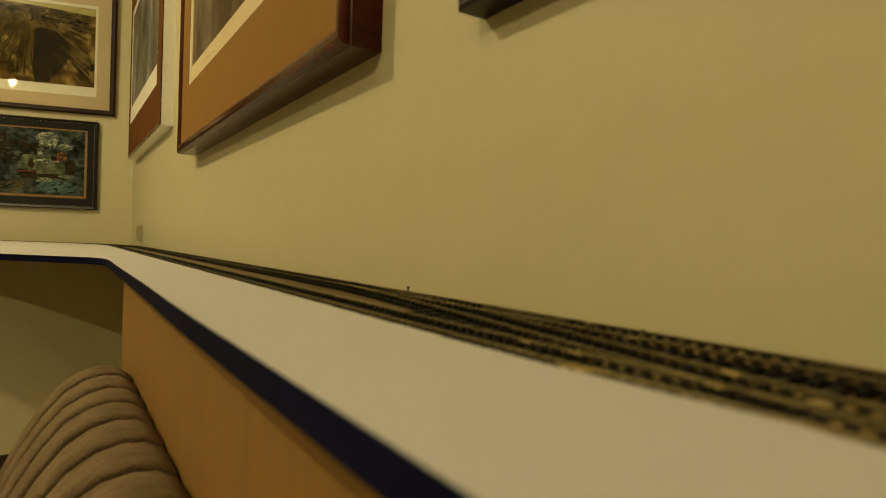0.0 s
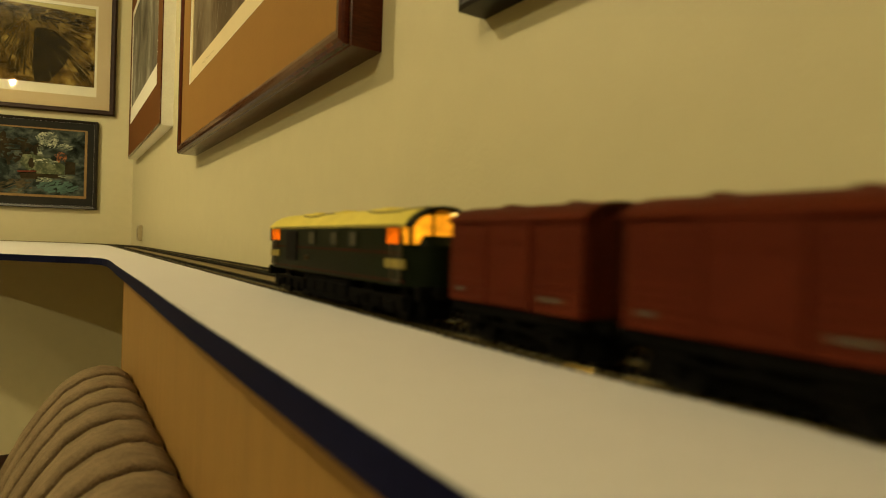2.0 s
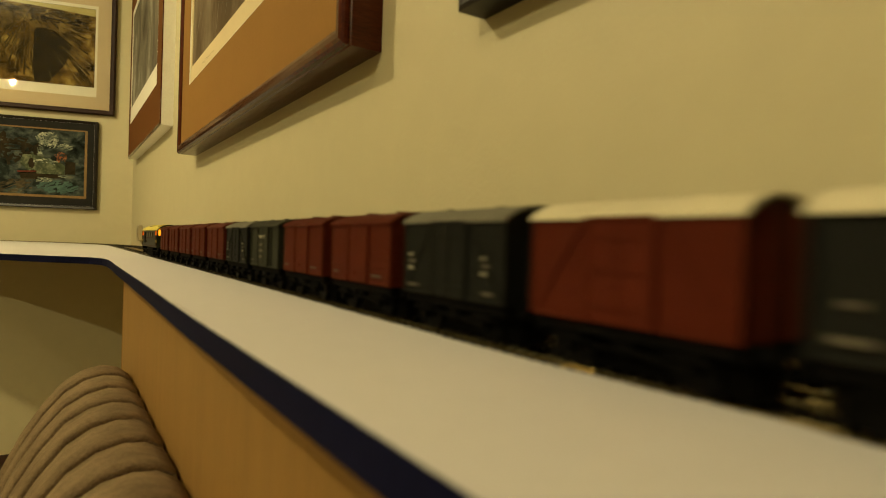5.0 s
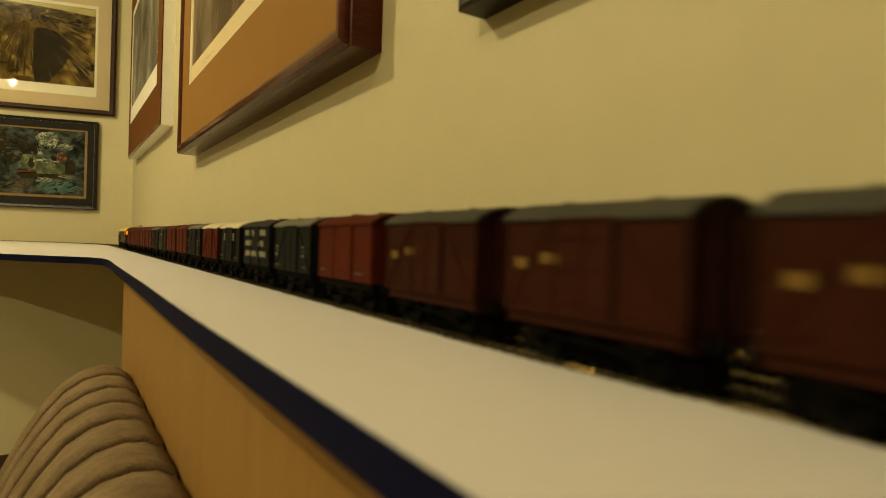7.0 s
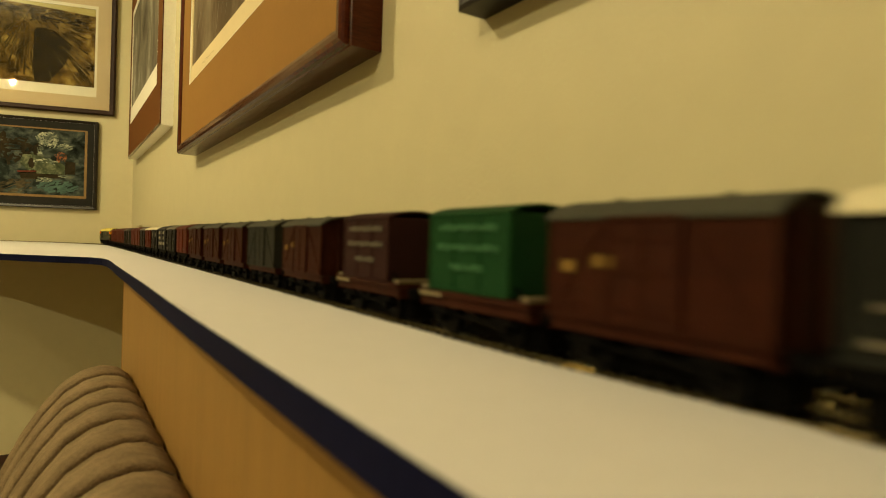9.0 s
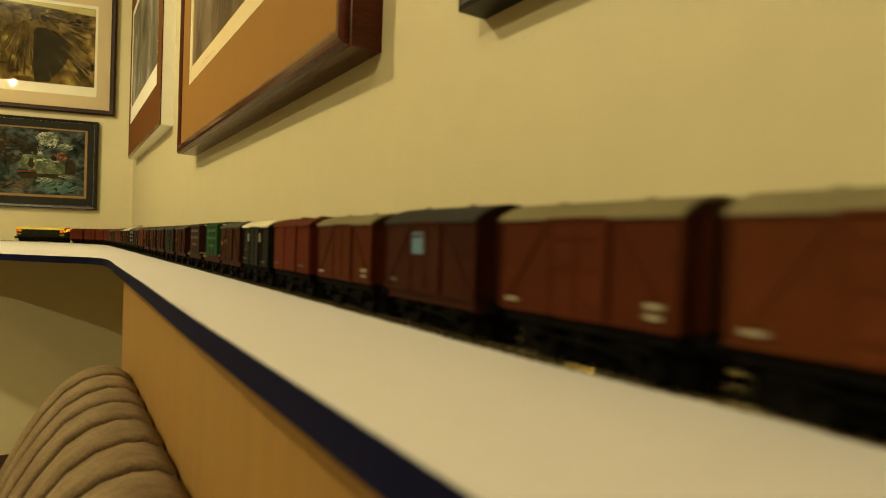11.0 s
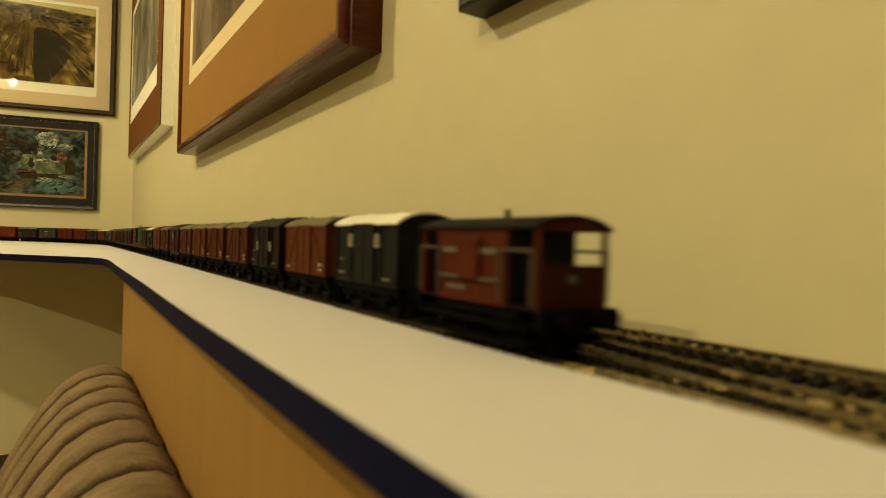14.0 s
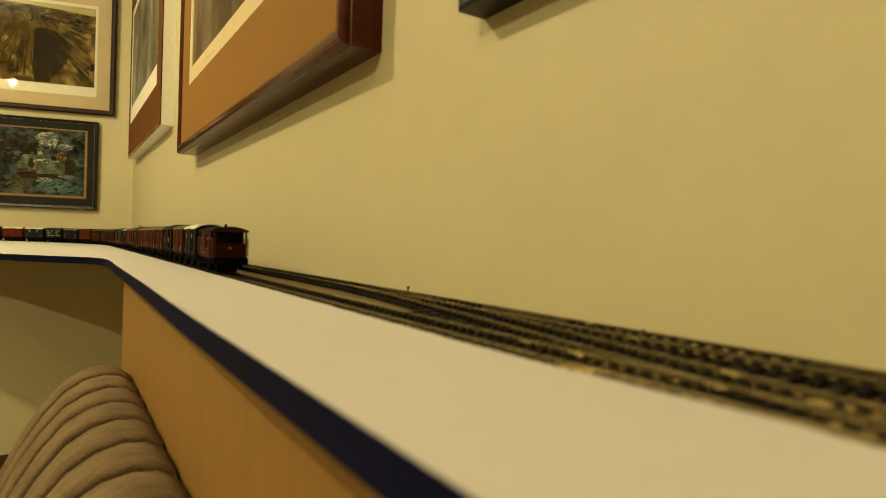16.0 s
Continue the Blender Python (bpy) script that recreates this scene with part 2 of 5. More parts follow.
def crossover():
    """The switch tracks that lead from the first track over to the second."""
    track = tagged(new("railway_crossover"), "diagonal model railway crossover with black sleepers between two tracks", "track", kind="structure")
    s0, s1 = -0.12, 0.48
    line = []
    for i in range(41):
        u = i / 40
        x = T1 + (T2 - T1) * (3 * u * u - 2 * u ** 3)
        slope = (T2 - T1) * 6 * u * (1 - u) / (s1 - s0)
        line.append((Vector((x, s0 + (s1 - s0) * u, -0.00025)), -math.atan(slope)))
    lay_rails(line, track)
    for i in range(6, 86):
        u = i / 91
        x = T1 + (T2 - T1) * (3 * u * u - 2 * u ** 3)
        ob = new("sleeper", SLEEPER_MESH)
        ob.parent = track
        ob.matrix_basis = Matrix.Translation((x, s0 + (s1 - s0) * u, TB - 0.0004)) @ Matrix.Rotation(-0.08, 4, "Z")
    for x, a, b in ((T1 - 0.0062, 0.05, 0.125), (T2 + 0.0062, 0.215, 0.285), (T2 + 0.0062, 0.04, 0.10)):
        part("check_rail", box(B(), x - 0.0006, a, TB + 0.0022, x + 0.0006, b, TB + 0.0051), RAIL, track)
    for i in range(20):
        s = 0.005 + i * 0.0076 * 2
        part("long_sleeper", box(B(), T1 + 0.0155, s - 0.0016, TB + 0.0003, T2 - 0.0155, s + 0.0016, TB + 0.0024, 0.0002), SLEEPER, track)
    for x, y in ((T1 - 0.0145, 0.155), (T2 + 0.0145, 0.42)):
        part("switch_tie_bar", box(B(), x - 0.006, y - 0.0014, TB + 0.0004, x + 0.006, y + 0.0014, TB + 0.0030, 0.0003), SLEEPER, track)
    return track


yard = crossover()
# polished metal blocks added for glints on the rails and the sheet's edge
GLINT = mat("polished_glint", (0.92, 0.76, 0.40), 0.22, 1.0, spread=0.15, scale=200)
for x, y in ((0.1728, 0.1025), (0.1520, 0.0945), (0.1325, 0.1312), (0.1327, 0.1258), (0.1520, 0.1470), (0.1520, 0.1730), (0.2010, 0.1620), (0.2190, 0.2030), (0.1595, 0.0715)):
    part("rail_joiner", box(B(), x - 0.0013, y - 0.0030, TB + 0.0029, x + 0.0013, y + 0.0030, TB + 0.0048, 0.0003), GLINT, yard, "small shiny metal block added as a glint")
for x, y in ((0.2262, 0.396), (0.2275, 0.178)):
    top = H + 0.0028 if y > 0.3 else H - 0.0004
    pin = tagged(new("track_pin"), "small dark pin standing beside the rear track", "pin")
    part("shank", rod(B(), (x, y, TB), (x, y, top - 0.0012), 0.0006, 8), BLACK, pin)
    part("head", rod(B(), (x, y, top - 0.0012), (x, y, top), 0.0012, 10, 0.0009), BLACK, pin)

# ---- sofa ----


def sofa():
    th = tagged(new("sofa"), "taupe velvet sofa with a channel-tufted back, pushed against the panel", "sofa")
    outline = [(0.066, 0.845), (0.0655, 0.868), (0.061, 0.881), (0.050, 0.8885), (0.036, 0.8905), (0.020, 0.887), (0.004, 0.877), (-0.012, 0.858),
               (-0.027, 0.834), (-0.042, 0.802), (-0.058, 0.760), (-0.074, 0.70), (-0.086, 0.62), (-0.094, 0.50), (-0.097, 0.42)]
    grow, top = 1.2, EYE[2]
    outline = [(x * grow + 0.003, top + 0.010 - (top - z) * grow) for x, z in outline]
    pts = [Vector((x, 0, z)) for x, z in outline]
    norm = []
    for i in range(len(pts)):
        d = pts[min(i + 1, len(pts) - 1)] - pts[max(i - 1, 0)]
        norm.append(Vector((d.z, 0, -d.x)).normalized())

    def channel(width, seed, end=False):
        bm = B()
        rows = []
        fold = ((0.026, -0.030), (0.026, -0.010), (0.009, -0.0036), (0.0, -0.0010), (0.025, 0.0012), (0.10, 0.0030), (0.28, 0.0036),
                (0.55, 0.0024), (0.80, 0.0002), (0.93, -0.0026), (0.985, -0.009), (1.0, -0.030))
        for u, puff in fold:
            shrink = 0.0
            if end and u > 0.45:
                q = (u - 0.45) / 0.55
                shrink = 0.022 * (1 - math.sqrt(max(0.0, 1 - q * q)))
            row = []
            for i, (p, m) in enumerate(zip(pts, norm)):
                wob = 0.0008 * noise.noise((i * 0.6, u * 2.0, seed * 7.3))
                q = p + m * ((puff + wob) * (0, 0.12, 0.35, 0.75, 1)[min(i, 4)] - shrink * (1 if i else 0))
                near, far = (0.0035 * math.sin(i * 0.35 + n * 1.7) for n in (seed + 1, seed))
                skew = near + (far - near) * u - 0.0006 * i
                row.append(bm.verts.new((min(q.x, 0.0798), u * width + skew, q.z)))
            rows.append(row)
        for a, b in zip(rows, rows[1:]):
            for i in range(len(pts) - 1):
                bm.faces.new((a[i], b[i], b[i + 1], a[i + 1]))
        bmesh.ops.recalc_face_normals(bm, faces=bm.faces)
        return bm

    pitch = 0.066
    y, k = 0.87 - pitch, 0
    while y > -1.0:
        ob = part("channel", channel(pitch, k, k == 0), CLOTH, th, smooth=True)
        strip = len(pts) - 1
        for f in ob.data.polygons:
            f.use_smooth = f.index // strip not in (0, 1, 10)
        ob.location.y = y
        y -= pitch
        k += 1
    part("back_core", prism(B(), [(0.074, 0.25), (0.074, 0.815), (0.054, 0.835), (0.012, 0.826), (-0.036, 0.755), (-0.084, 0.58), (-0.104, 0.25)], "y", -1.0, 0.83), CLOTH, th)
    part("base", box(B(), -0.80, -1.0, 0.08, 0.074, 0.83, 0.28, 0.02, 2), CLOTH, th)
    part("seat_cushion", box(B(), -0.82, -0.98, 0.28, -0.125, 0.81, 0.42, 0.035, 3), CLOTH, th, smooth=False)
    for x in (-0.72, 0.0):
        for yy in (-0.93, 0.76):
            part("leg", rod(B(), (x, yy, 0), (x, yy, 0.082), 0.018, 10, 0.025), DARKWOOD, th)
    part("end_rail", box(B(), -0.092, 0.83, 0.26, -0.050, 1.10, 0.700, 0.006, 2), DARKWOOD, th, "dark wooden end rail")
    return th


DARKWOOD = mat("dark_wood", (0.026, 0.010, 0.005), 0.5, spread=0.3, scale=8, wave=(1, 8, 8), spec=0.12)
sofa()

# ---- pictures ----
EZ = EYE[2]
MAHOGANY = mat("mahogany", (0.070, 0.013, 0.0035), 0.18, spread=0.5, scale=5, wave=(12, 1.5, 12), coat=0.04, spec=0.16)
EBONY = mat("ebonised_frame", (0.012, 0.008, 0.006), 0.4, spread=0.3, scale=12, spec=0.25)
SILVER = mat("silvered_side", (0.98, 0.96, 0.88), 0.4, 0.25, spread=0.08, scale=20)
MAT_BROWN = mat("tan_mount", (0.285, 0.148, 0.038), 0.85, spec=0.1, spread=0.04, scale=20, bump=0.05, bump_scale=900)
MAT_RUST = mat("rust_mount", (0.135, 0.050, 0.010), 0.85, spec=0.1, spread=0.06, scale=20)
MAT_CREAM = mat("cream_mount", (0.70, 0.58, 0.34), 0.8, spread=0.04, scale=20)
MAT_PEACH = mat("peach_mount", (0.58, 0.47, 0.285), 0.8, spread=0.04, scale=20)
MAT_DARK = mat("charcoal_mount", (0.020, 0.019, 0.017), 0.8, spec=0.1, spread=0.2, scale=30)
MAT_WHITE = mat("white_bevel", (0.82, 0.78, 0.66), 0.8, spread=0.03, scale=30)
PAPER = mat("print_margin", (0.78, 0.74, 0.59), 0.7, spread=0.05, scale=20)
GOLD = mat("gold_slip", (0.23, 0.13, 0.035), 0.6, 0.2, spread=0.25, scale=60)
INK = mat("pencil_grey", (0.22, 0.18, 0.10), 0.8, spread=0.2, scale=100)
GLASS = bpy.data.materials.new("picture_glass")
GLASS.use_nodes = True
nt = GLASS.node_tree
for nd in list(nt.nodes):
    if nd.type == "BSDF_PRINCIPLED":
        nt.nodes.remove(nd)
clear, shine, blend, fres = (nt.nodes.new(k) for k in ("ShaderNodeBsdfTransparent", "ShaderNodeBsdfGlossy", "ShaderNodeMixShader", "ShaderNodeFresnel"))
shine.inputs["Roughness"].default_value = 0.0
fres.inputs["IOR"].default_value = 1.45
nt.links.new(fres.outputs[0], blend.inputs[0])
nt.links.new(clear.outputs[0], blend.inputs[1])
nt.links.new(shine.outputs[0], blend.inputs[2])
nt.links.new(blend.outputs[0], nt.nodes["Material Output"].inputs["Surface"])


def art(name, stops, scale, streak, rough=0.9, turn=0.0):
    """A painted or printed picture: patches of several colours broken up by brush-like streaks."""
    m = bpy.data.materials.new(name)
    m.use_nodes = True
    nt = m.node_tree
    b = nt.nodes["Principled BSDF"]
    b.inputs["Roughness"].default_value, b.inputs["Specular IOR Level"].default_value = rough, 0.02
    co = nt.nodes.new("ShaderNodeTexCoord")
    mp = nt.nodes.new("ShaderNodeMapping")
    mp.inputs["Scale"].default_value = streak
    mp.inputs["Rotation"].default_value = (0, turn, 0)
    nt.links.new(co.outputs["Object"], mp.inputs["Vector"])
    big = nt.nodes.new("ShaderNodeTexNoise")
    big.inputs["Scale"].default_value, big.inputs["Detail"].default_value, big.inputs["Distortion"].default_value = scale, 9, 0.35
    big.inputs["Roughness"].default_value = 0.62
    nt.links.new(mp.outputs[0], big.inputs["Vector"])
    ramp = nt.nodes.new("ShaderNodeValToRGB")
    ramp.color_ramp.elements[0].position, ramp.color_ramp.elements[0].color = stops[0][0], (*stops[0][1], 1)
    ramp.color_ramp.elements[1].position, ramp.color_ramp.elements[1].color = stops[-1][0], (*stops[-1][1], 1)
    for p, col in stops[1:-1]:
        ramp.color_ramp.elements.new(p).color = (*col, 1)
    nt.links.new(big.outputs["Fac"], ramp.inputs[0])
    nt.links.new(ramp.outputs[0], b.inputs["Base Color"])
    return m


ART_GOLD = art("golden_brown_print", [(0.34, (0.02, 0.014, 0.006)), (0.46, (0.09, 0.055, 0.016)), (0.55, (0.20, 0.125, 0.030)), (0.68, (0.44, 0.32, 0.09))], 22, (1, 1, 1))
ART_DARK = art("sooty_black_paint", [(0.3, (0.012, 0.010, 0.008)), (0.7, (0.045, 0.033, 0.018))], 30, (1, 1, 1))
ART_STREAK = art("ochre_streak", [(0.3, (0.30, 0.21, 0.07)), (0.7, (0.55, 0.45, 0.2))], 30, (1, 1, 1))
ART_SKY = art("pale_yellow_sky", [(0.3, (0.40, 0.34, 0.12)), (0.7, (0.60, 0.52, 0.22))], 12, (1, 1, 3))
ART_NIGHT = art("night_painting", [(0.34, (0.006, 0.007, 0.006)), (0.48, (0.022, 0.028, 0.024)), (0.58, (0.06, 0.075, 0.065)), (0.74, (0.17, 0.17, 0.12))], 20, (1, 1, 1.4))
ART_STEAM = art("steam_cloud_paint", [(0.34, (0.04, 0.05, 0.042)), (0.5, (0.20, 0.23, 0.17)), (0.66, (0.62, 0.62, 0.46))], 38, (1, 1, 1))
ART_FIRE = art("fire_glow_paint", [(0.3, (0.05, 0.03, 0.02)), (0.50, (0.26, 0.09, 0.04)), (0.70, (0.70, 0.34, 0.10))], 60, (1, 1, 1))
ART_TEAL = art("teal_shadow_paint", [(0.3, (0.03, 0.06, 0.055)), (0.7, (0.10, 0.17, 0.14))], 40, (1, 1, 1))
ART_SEPIA = art("sepia_print", [(0.28, (0.035, 0.024, 0.015)), (0.48, (0.12, 0.085, 0.05)), (0.62, (0.22, 0.17, 0.11)), (0.8, (0.42, 0.38, 0.29))], 5, (1, 2.6, 0.5), turn=0.5)
ART_GREY = art("grey_steam_print", [(0.30, (0.06, 0.05, 0.035)), (0.5, (0.17, 0.15, 0.11)), (0.72, (0.48, 0.45, 0.36))], 6, (1, 2.2, 0.6))


def moulding(bm, u0, v0, u1, v1, profile):
    """A mitred frame round the rectangle u0..u1, v0..v1 (its inner edge); profile: (how far out, how far from the wall)."""
    corners = [(u0, v0, -1, -1), (u1, v0, 1, -1), (u1, v1, 1, 1), (u0, v1, -1, 1)]
    rings = [[bm.verts.new((u + du * o, -d, v + dv * o)) for o, d in profile] for u, v, du, dv in corners]
    k = len(profile)
    for a in range(4):
        p, q = rings[a], rings[(a + 1) % 4]
        for i in range(k):
            bm.faces.new((p[i], q[i], q[(i + 1) % k], p[(i + 1) % k]))
    bmesh.ops.recalc_face_normals(bm, faces=bm.faces)
    return bm


def sheet(u0, v0, u1, v1, d, thick=0.001):
    """A flat sheet d metres from the wall."""
    return box(B(), u0, -d, v0, u1, -d + thick, v1)


def window_mount(bm, outer, inner, d, thick=0.0015):
    """A mount with a window cut in it: one sheet, mitred at the corners."""
    (a0, b0, a1, b1), (c0, d0, c1, d1) = outer, inner
    out, inn = ((a0, b0), (a1, b0), (a1, b1), (a0, b1)), ((c0, d0), (c1, d0), (c1, d1), (c0, d1))
    rings = [[bm.verts.new((p[0], -y, p[1])) for p, y in ((o, d), (i, d), (i, d - thick), (o, d - thick))] for o, i in zip(out, inn)]
    for k in range(4):
        p, q = rings[k], rings[(k + 1) % 4]
        for i in range(4):
            bm.faces.new((p[i], q[i], q[(i + 1) % 4], p[(i + 1) % 4]))
    bmesh.ops.recalc_face_normals(bm, faces=bm.faces)
    return bm


def blob(bm, cu, cv, ru, rv, d, seed, n=26, rough=0.25, tilt=0.0):
    """A flat painted patch with an uneven outline."""
    vs = []
    for i in range(n):
        a = 2 * math.pi * i / n
        r = 1 + rough * noise.noise((math.cos(a) * 1.6, math.sin(a) * 1.6, seed * 3.1)) + rough * 0.6 * noise.noise((math.cos(a) * 5, math.sin(a) * 5, seed * 1.7))
        x, y = ru * r * math.cos(a), rv * r * math.sin(a)
        vs.append(bm.verts.new((cu + x * math.cos(tilt) - y * math.sin(tilt), -d, cv + x * math.sin(tilt) + y * math.cos(tilt))))
    bm.faces.new(vs)
    bmesh.ops.recalc_face_normals(bm, faces=bm.faces)
    return bm


def daub(bm, cu, cv, ru, rv, n, size, d, seed, lean=None):
    """A scatter of small brush marks within an ellipse."""
    rnd = random.Random(seed)
    for k in range(n):
        a, r = rnd.uniform(0, 2 * math.pi), math.sqrt(rnd.random())
        u, v = cu + ru * r * math.cos(a), cv + rv * r * math.sin(a)
        t = rnd.uniform(0, math.pi) if lean is None else lean + rnd.uniform(-0.35, 0.35)
        ln, w = size * rnd.uniform(0.5, 1.5), size * rnd.uniform(0.15, 0.5)
        stroke(bm, (u - ln * math.cos(t) / 2, v - ln * math.sin(t) / 2), (u + ln * math.cos(t) / 2, v + ln * math.sin(t) / 2), w, w * 0.6, d + 0.000012 * k)
    return bm


def stroke(bm, a, b, w0, w1, d):
    """A straight painted stroke from a to b, w0 wide at its start and w1 at its end."""
    a, b = Vector((a[0], 0, a[1])), Vector((b[0], 0, b[1]))
    n = (b - a).normalized().cross(Vector((0, 1, 0)))
    vs = [bm.verts.new((p.x, -d, p.z)) for p in (a + n * w0 / 2, a - n * w0 / 2, b - n * w1 / 2, b + n * w1 / 2)]
    bm.faces.new(vs)
    return bm


def hang_east(th, z, y):
    """u of the picture runs from y towards the camera's end of the wall; its back is on the wall."""
    th.matrix_basis = Matrix.Translation((WX, y, z)) @ Matrix.Rotation(radians(-90), 4, "Z")


def hang_north(th, far, z):
    """u runs to the corner; far: how far from the corner u = 0 lies."""
    p = c + END * far
    th.matrix_basis = Matrix.Translation((p.x, p.y, z)) @ Matrix.Rotation(math.atan2(-END.y, -END.x), 4, "Z")


# the large print in a rounded mahogany frame
big = tagged(new("framed_print"), "large sepia print, tan mount, rounded glossy mahogany frame", "picture")
L, HT = 1.3155 - 0.4715, 0.66
half_round = [(0.0, 0.008), (0.0, 0.0345), (0.002, 0.0372), (0.006, 0.0386), (0.0110, 0.0388), (0.0148, 0.0378), (0.0170, 0.0352), (0.0178, 0.0325), (0.0168, 0.0312), (0.0168, 0.0300), (0.0180, 0.0290), (0.0180, 0.0), (0.004, 0.0), (0.004, 0.008)]
i0, j0, i1, j1 = 0.018, 0.018, L - 0.018, HT - 0.018
part("frame", moulding(B(), i0, j0, i1, j1, half_round), MAHOGANY, big, "glossy mahogany moulding")
part("mount", window_mount(B(), (i0 - 0.002, j0 - 0.002, i1 + 0.002, j1 + 0.002), (0.089, 0.122, L - 0.16, HT - 0.1), 0.0333), MAT_BROWN, big, "tan card mount")
part("bevel", window_mount(B(), (0.087, 0.120, L - 0.158, HT - 0.098), (0.0935, 0.124, L - 0.164, HT - 0.104), 0.0325), MAT_WHITE, big)
part("margin", window_mount(B(), (0.09, 0.121, L - 0.161, HT - 0.10), (0.1075, 0.154, L - 0.18, HT - 0.12), 0.0315), MAT_CREAM, big, "cream print margin")
part("print", sheet(0.10, 0.15, L - 0.17, HT - 0.11, 0.0300), ART_SEPIA, big, "sepia print with pale slanting rays")
bm = B()
rnd = random.Random(5)
for k in range(12):
    x = rnd.uniform(0.12, 0.45)
    stroke(bm, (x, 0.155 + rnd.uniform(0, 0.12)), (x + rnd.uniform(0.05, 0.14), rnd.uniform(0.32, 0.52)), 0.0006, rnd.uniform(0.001, 0.005), 0.0312 + 0.00002 * k)
part("light_rays", bm, ART_GREY, big)
bm = B()
for k in range(9):
    stroke(bm, (0.205 + k * 0.011, 0.1335 + 0.002 * (k % 2)), (0.212 + k * 0.011, 0.1385 - 0.0015 * (k % 3)), 0.0008, 0.0012, 0.0318)
part("pencil_bar", bm, INK, big)
hang_east(big, EZ + 0.168, 1.3155)

# the print behind it, with silvered sides
side = tagged(new("framed_print"), "grey steam print, rust mount, deep silver-sided frame", "picture")
L2, HT2 = 2.4767 - 1.636, 0.62
part("frame", moulding(B(), 0.012, 0.006, L2 - 0.006, HT2 - 0.006, [(0.0, 0.006), (0.0, 0.0275), (0.006, 0.0275), (0.006, 0.0), (0.002, 0.0), (0.002, 0.006)]), SILVER, side, "silvered deep frame")
part("front_slip", moulding(B(), 0.016, 0.008, L2 - 0.010, HT2 - 0.010, [(0.0, 0.023), (0.0, 0.0302), (0.006, 0.0302), (0.006, 0.0278), (0.001, 0.0278), (0.001, 0.023)]), MAHOGANY, side, "dark red front slip")
part("mount", window_mount(B(), (0.012, 0.006, L2 - 0.006, HT2 - 0.006), (0.040, 0.121, L2 - 0.094, HT2 - 0.09), 0.0292), MAT_RUST, side, "rust brown card mount")
part("margin", window_mount(B(), (0.038, 0.119, L2 - 0.092, HT2 - 0.088), (0.055, 0.178, L2 - 0.105, HT2 - 0.11), 0.0280), MAT_WHITE, side, "white print margin")
part("print", sheet(0.050, 0.17, L2 - 0.10, HT2 - 0.10, 0.0265), ART_GREY, side, "grey print of billowing steam")
hang_east(side, EZ + 0.2785, 2.4767)

# the black frame nearest to the camera
blk = tagged(new("framed_picture"), "picture in a slim black frame with silver lip", "picture")
part("frame", moulding(B(), 0.014, 0.014, 0.626, 0.446, [(0.0, 0.004), (0.0, 0.016), (0.003, 0.020), (0.011, 0.0225), (0.014, 0.0215), (0.014, 0.0), (0.003, 0.0), (0.003, 0.004)]), EBONY, blk, "black moulding")
part("lip", moulding(B(), 0.0125, 0.0125, 0.6275, 0.4475, [(0.0, 0.014), (0.0, 0.0195), (0.0018, 0.0195), (0.0018, 0.014)]), SILVER, blk, "thin silver lip")
part("mount", window_mount(B(), (0.012, 0.012, 0.628, 0.448), (0.08, 0.08, 0.56, 0.38), 0.012), MAT_CREAM, blk)
part("print", sheet(0.078, 0.078, 0.562, 0.382, 0.010), ART_SEPIA, blk)
hang_east(blk, EZ + 0.151, 0.3195)

# the golden print on the end wall
far0 = 0.86
gp = tagged(new("framed_print"), "golden brown railway print, peach mount, dark frame, glazed", "picture")
W3, H3 = far0 - 0.0685, 0.50
part("frame", moulding(B(), 0.016, 0.0235, W3 - 0.016, H3 - 0.02, [(0.0, 0.004), (0.0, 0.017), (0.004, 0.020), (0.014, 0.0215), (0.017, 0.019), (0.017, 0.0), (0.003, 0.0), (0.003, 0.004)]), DARKWOOD, gp, "dark brown moulding")
art_r, art_b, art_t = far0 - 0.138, 0.107, 0.405
part("mount", window_mount(B(), (0.014, 0.020, W3 - 0.014, H3 - 0.018), (0.07, 0.071, far0 - 0.1297, art_t + 0.012), 0.0155), MAT_PEACH, gp, "peach card mount")
part("margin", window_mount(B(), (0.068, 0.069, far0 - 0.1285, art_t + 0.014), (0.078, art_b, art_r, art_t), 0.0140), PAPER, gp, "pale print margin")
part("print", sheet(0.072, art_b - 0.004, art_r + 0.003, art_t + 0.003, 0.0125), ART_GOLD, gp, "golden brown print")
ART_SOOT = art("brown_shadow_paint", [(0.3, (0.012, 0.010, 0.008)), (0.5, (0.05, 0.035, 0.012)), (0.7, (0.13, 0.085, 0.025))], 40, (1, 1, 1))
ART_TAN = art("tan_mist_paint", [(0.3, (0.10, 0.065, 0.020)), (0.5, (0.19, 0.125, 0.036)), (0.7, (0.34, 0.25, 0.08))], 24, (1, 1, 1))


def patch(points, d):
    """A flat painted patch with the given corners."""
    bm = B()
    bm.faces.new([bm.verts.new((u, -d, v)) for u, v in points])
    return bm


def brushwork(name, bm, material, th):
    return tagged(part(name, bm, material, th), kind="stuff")


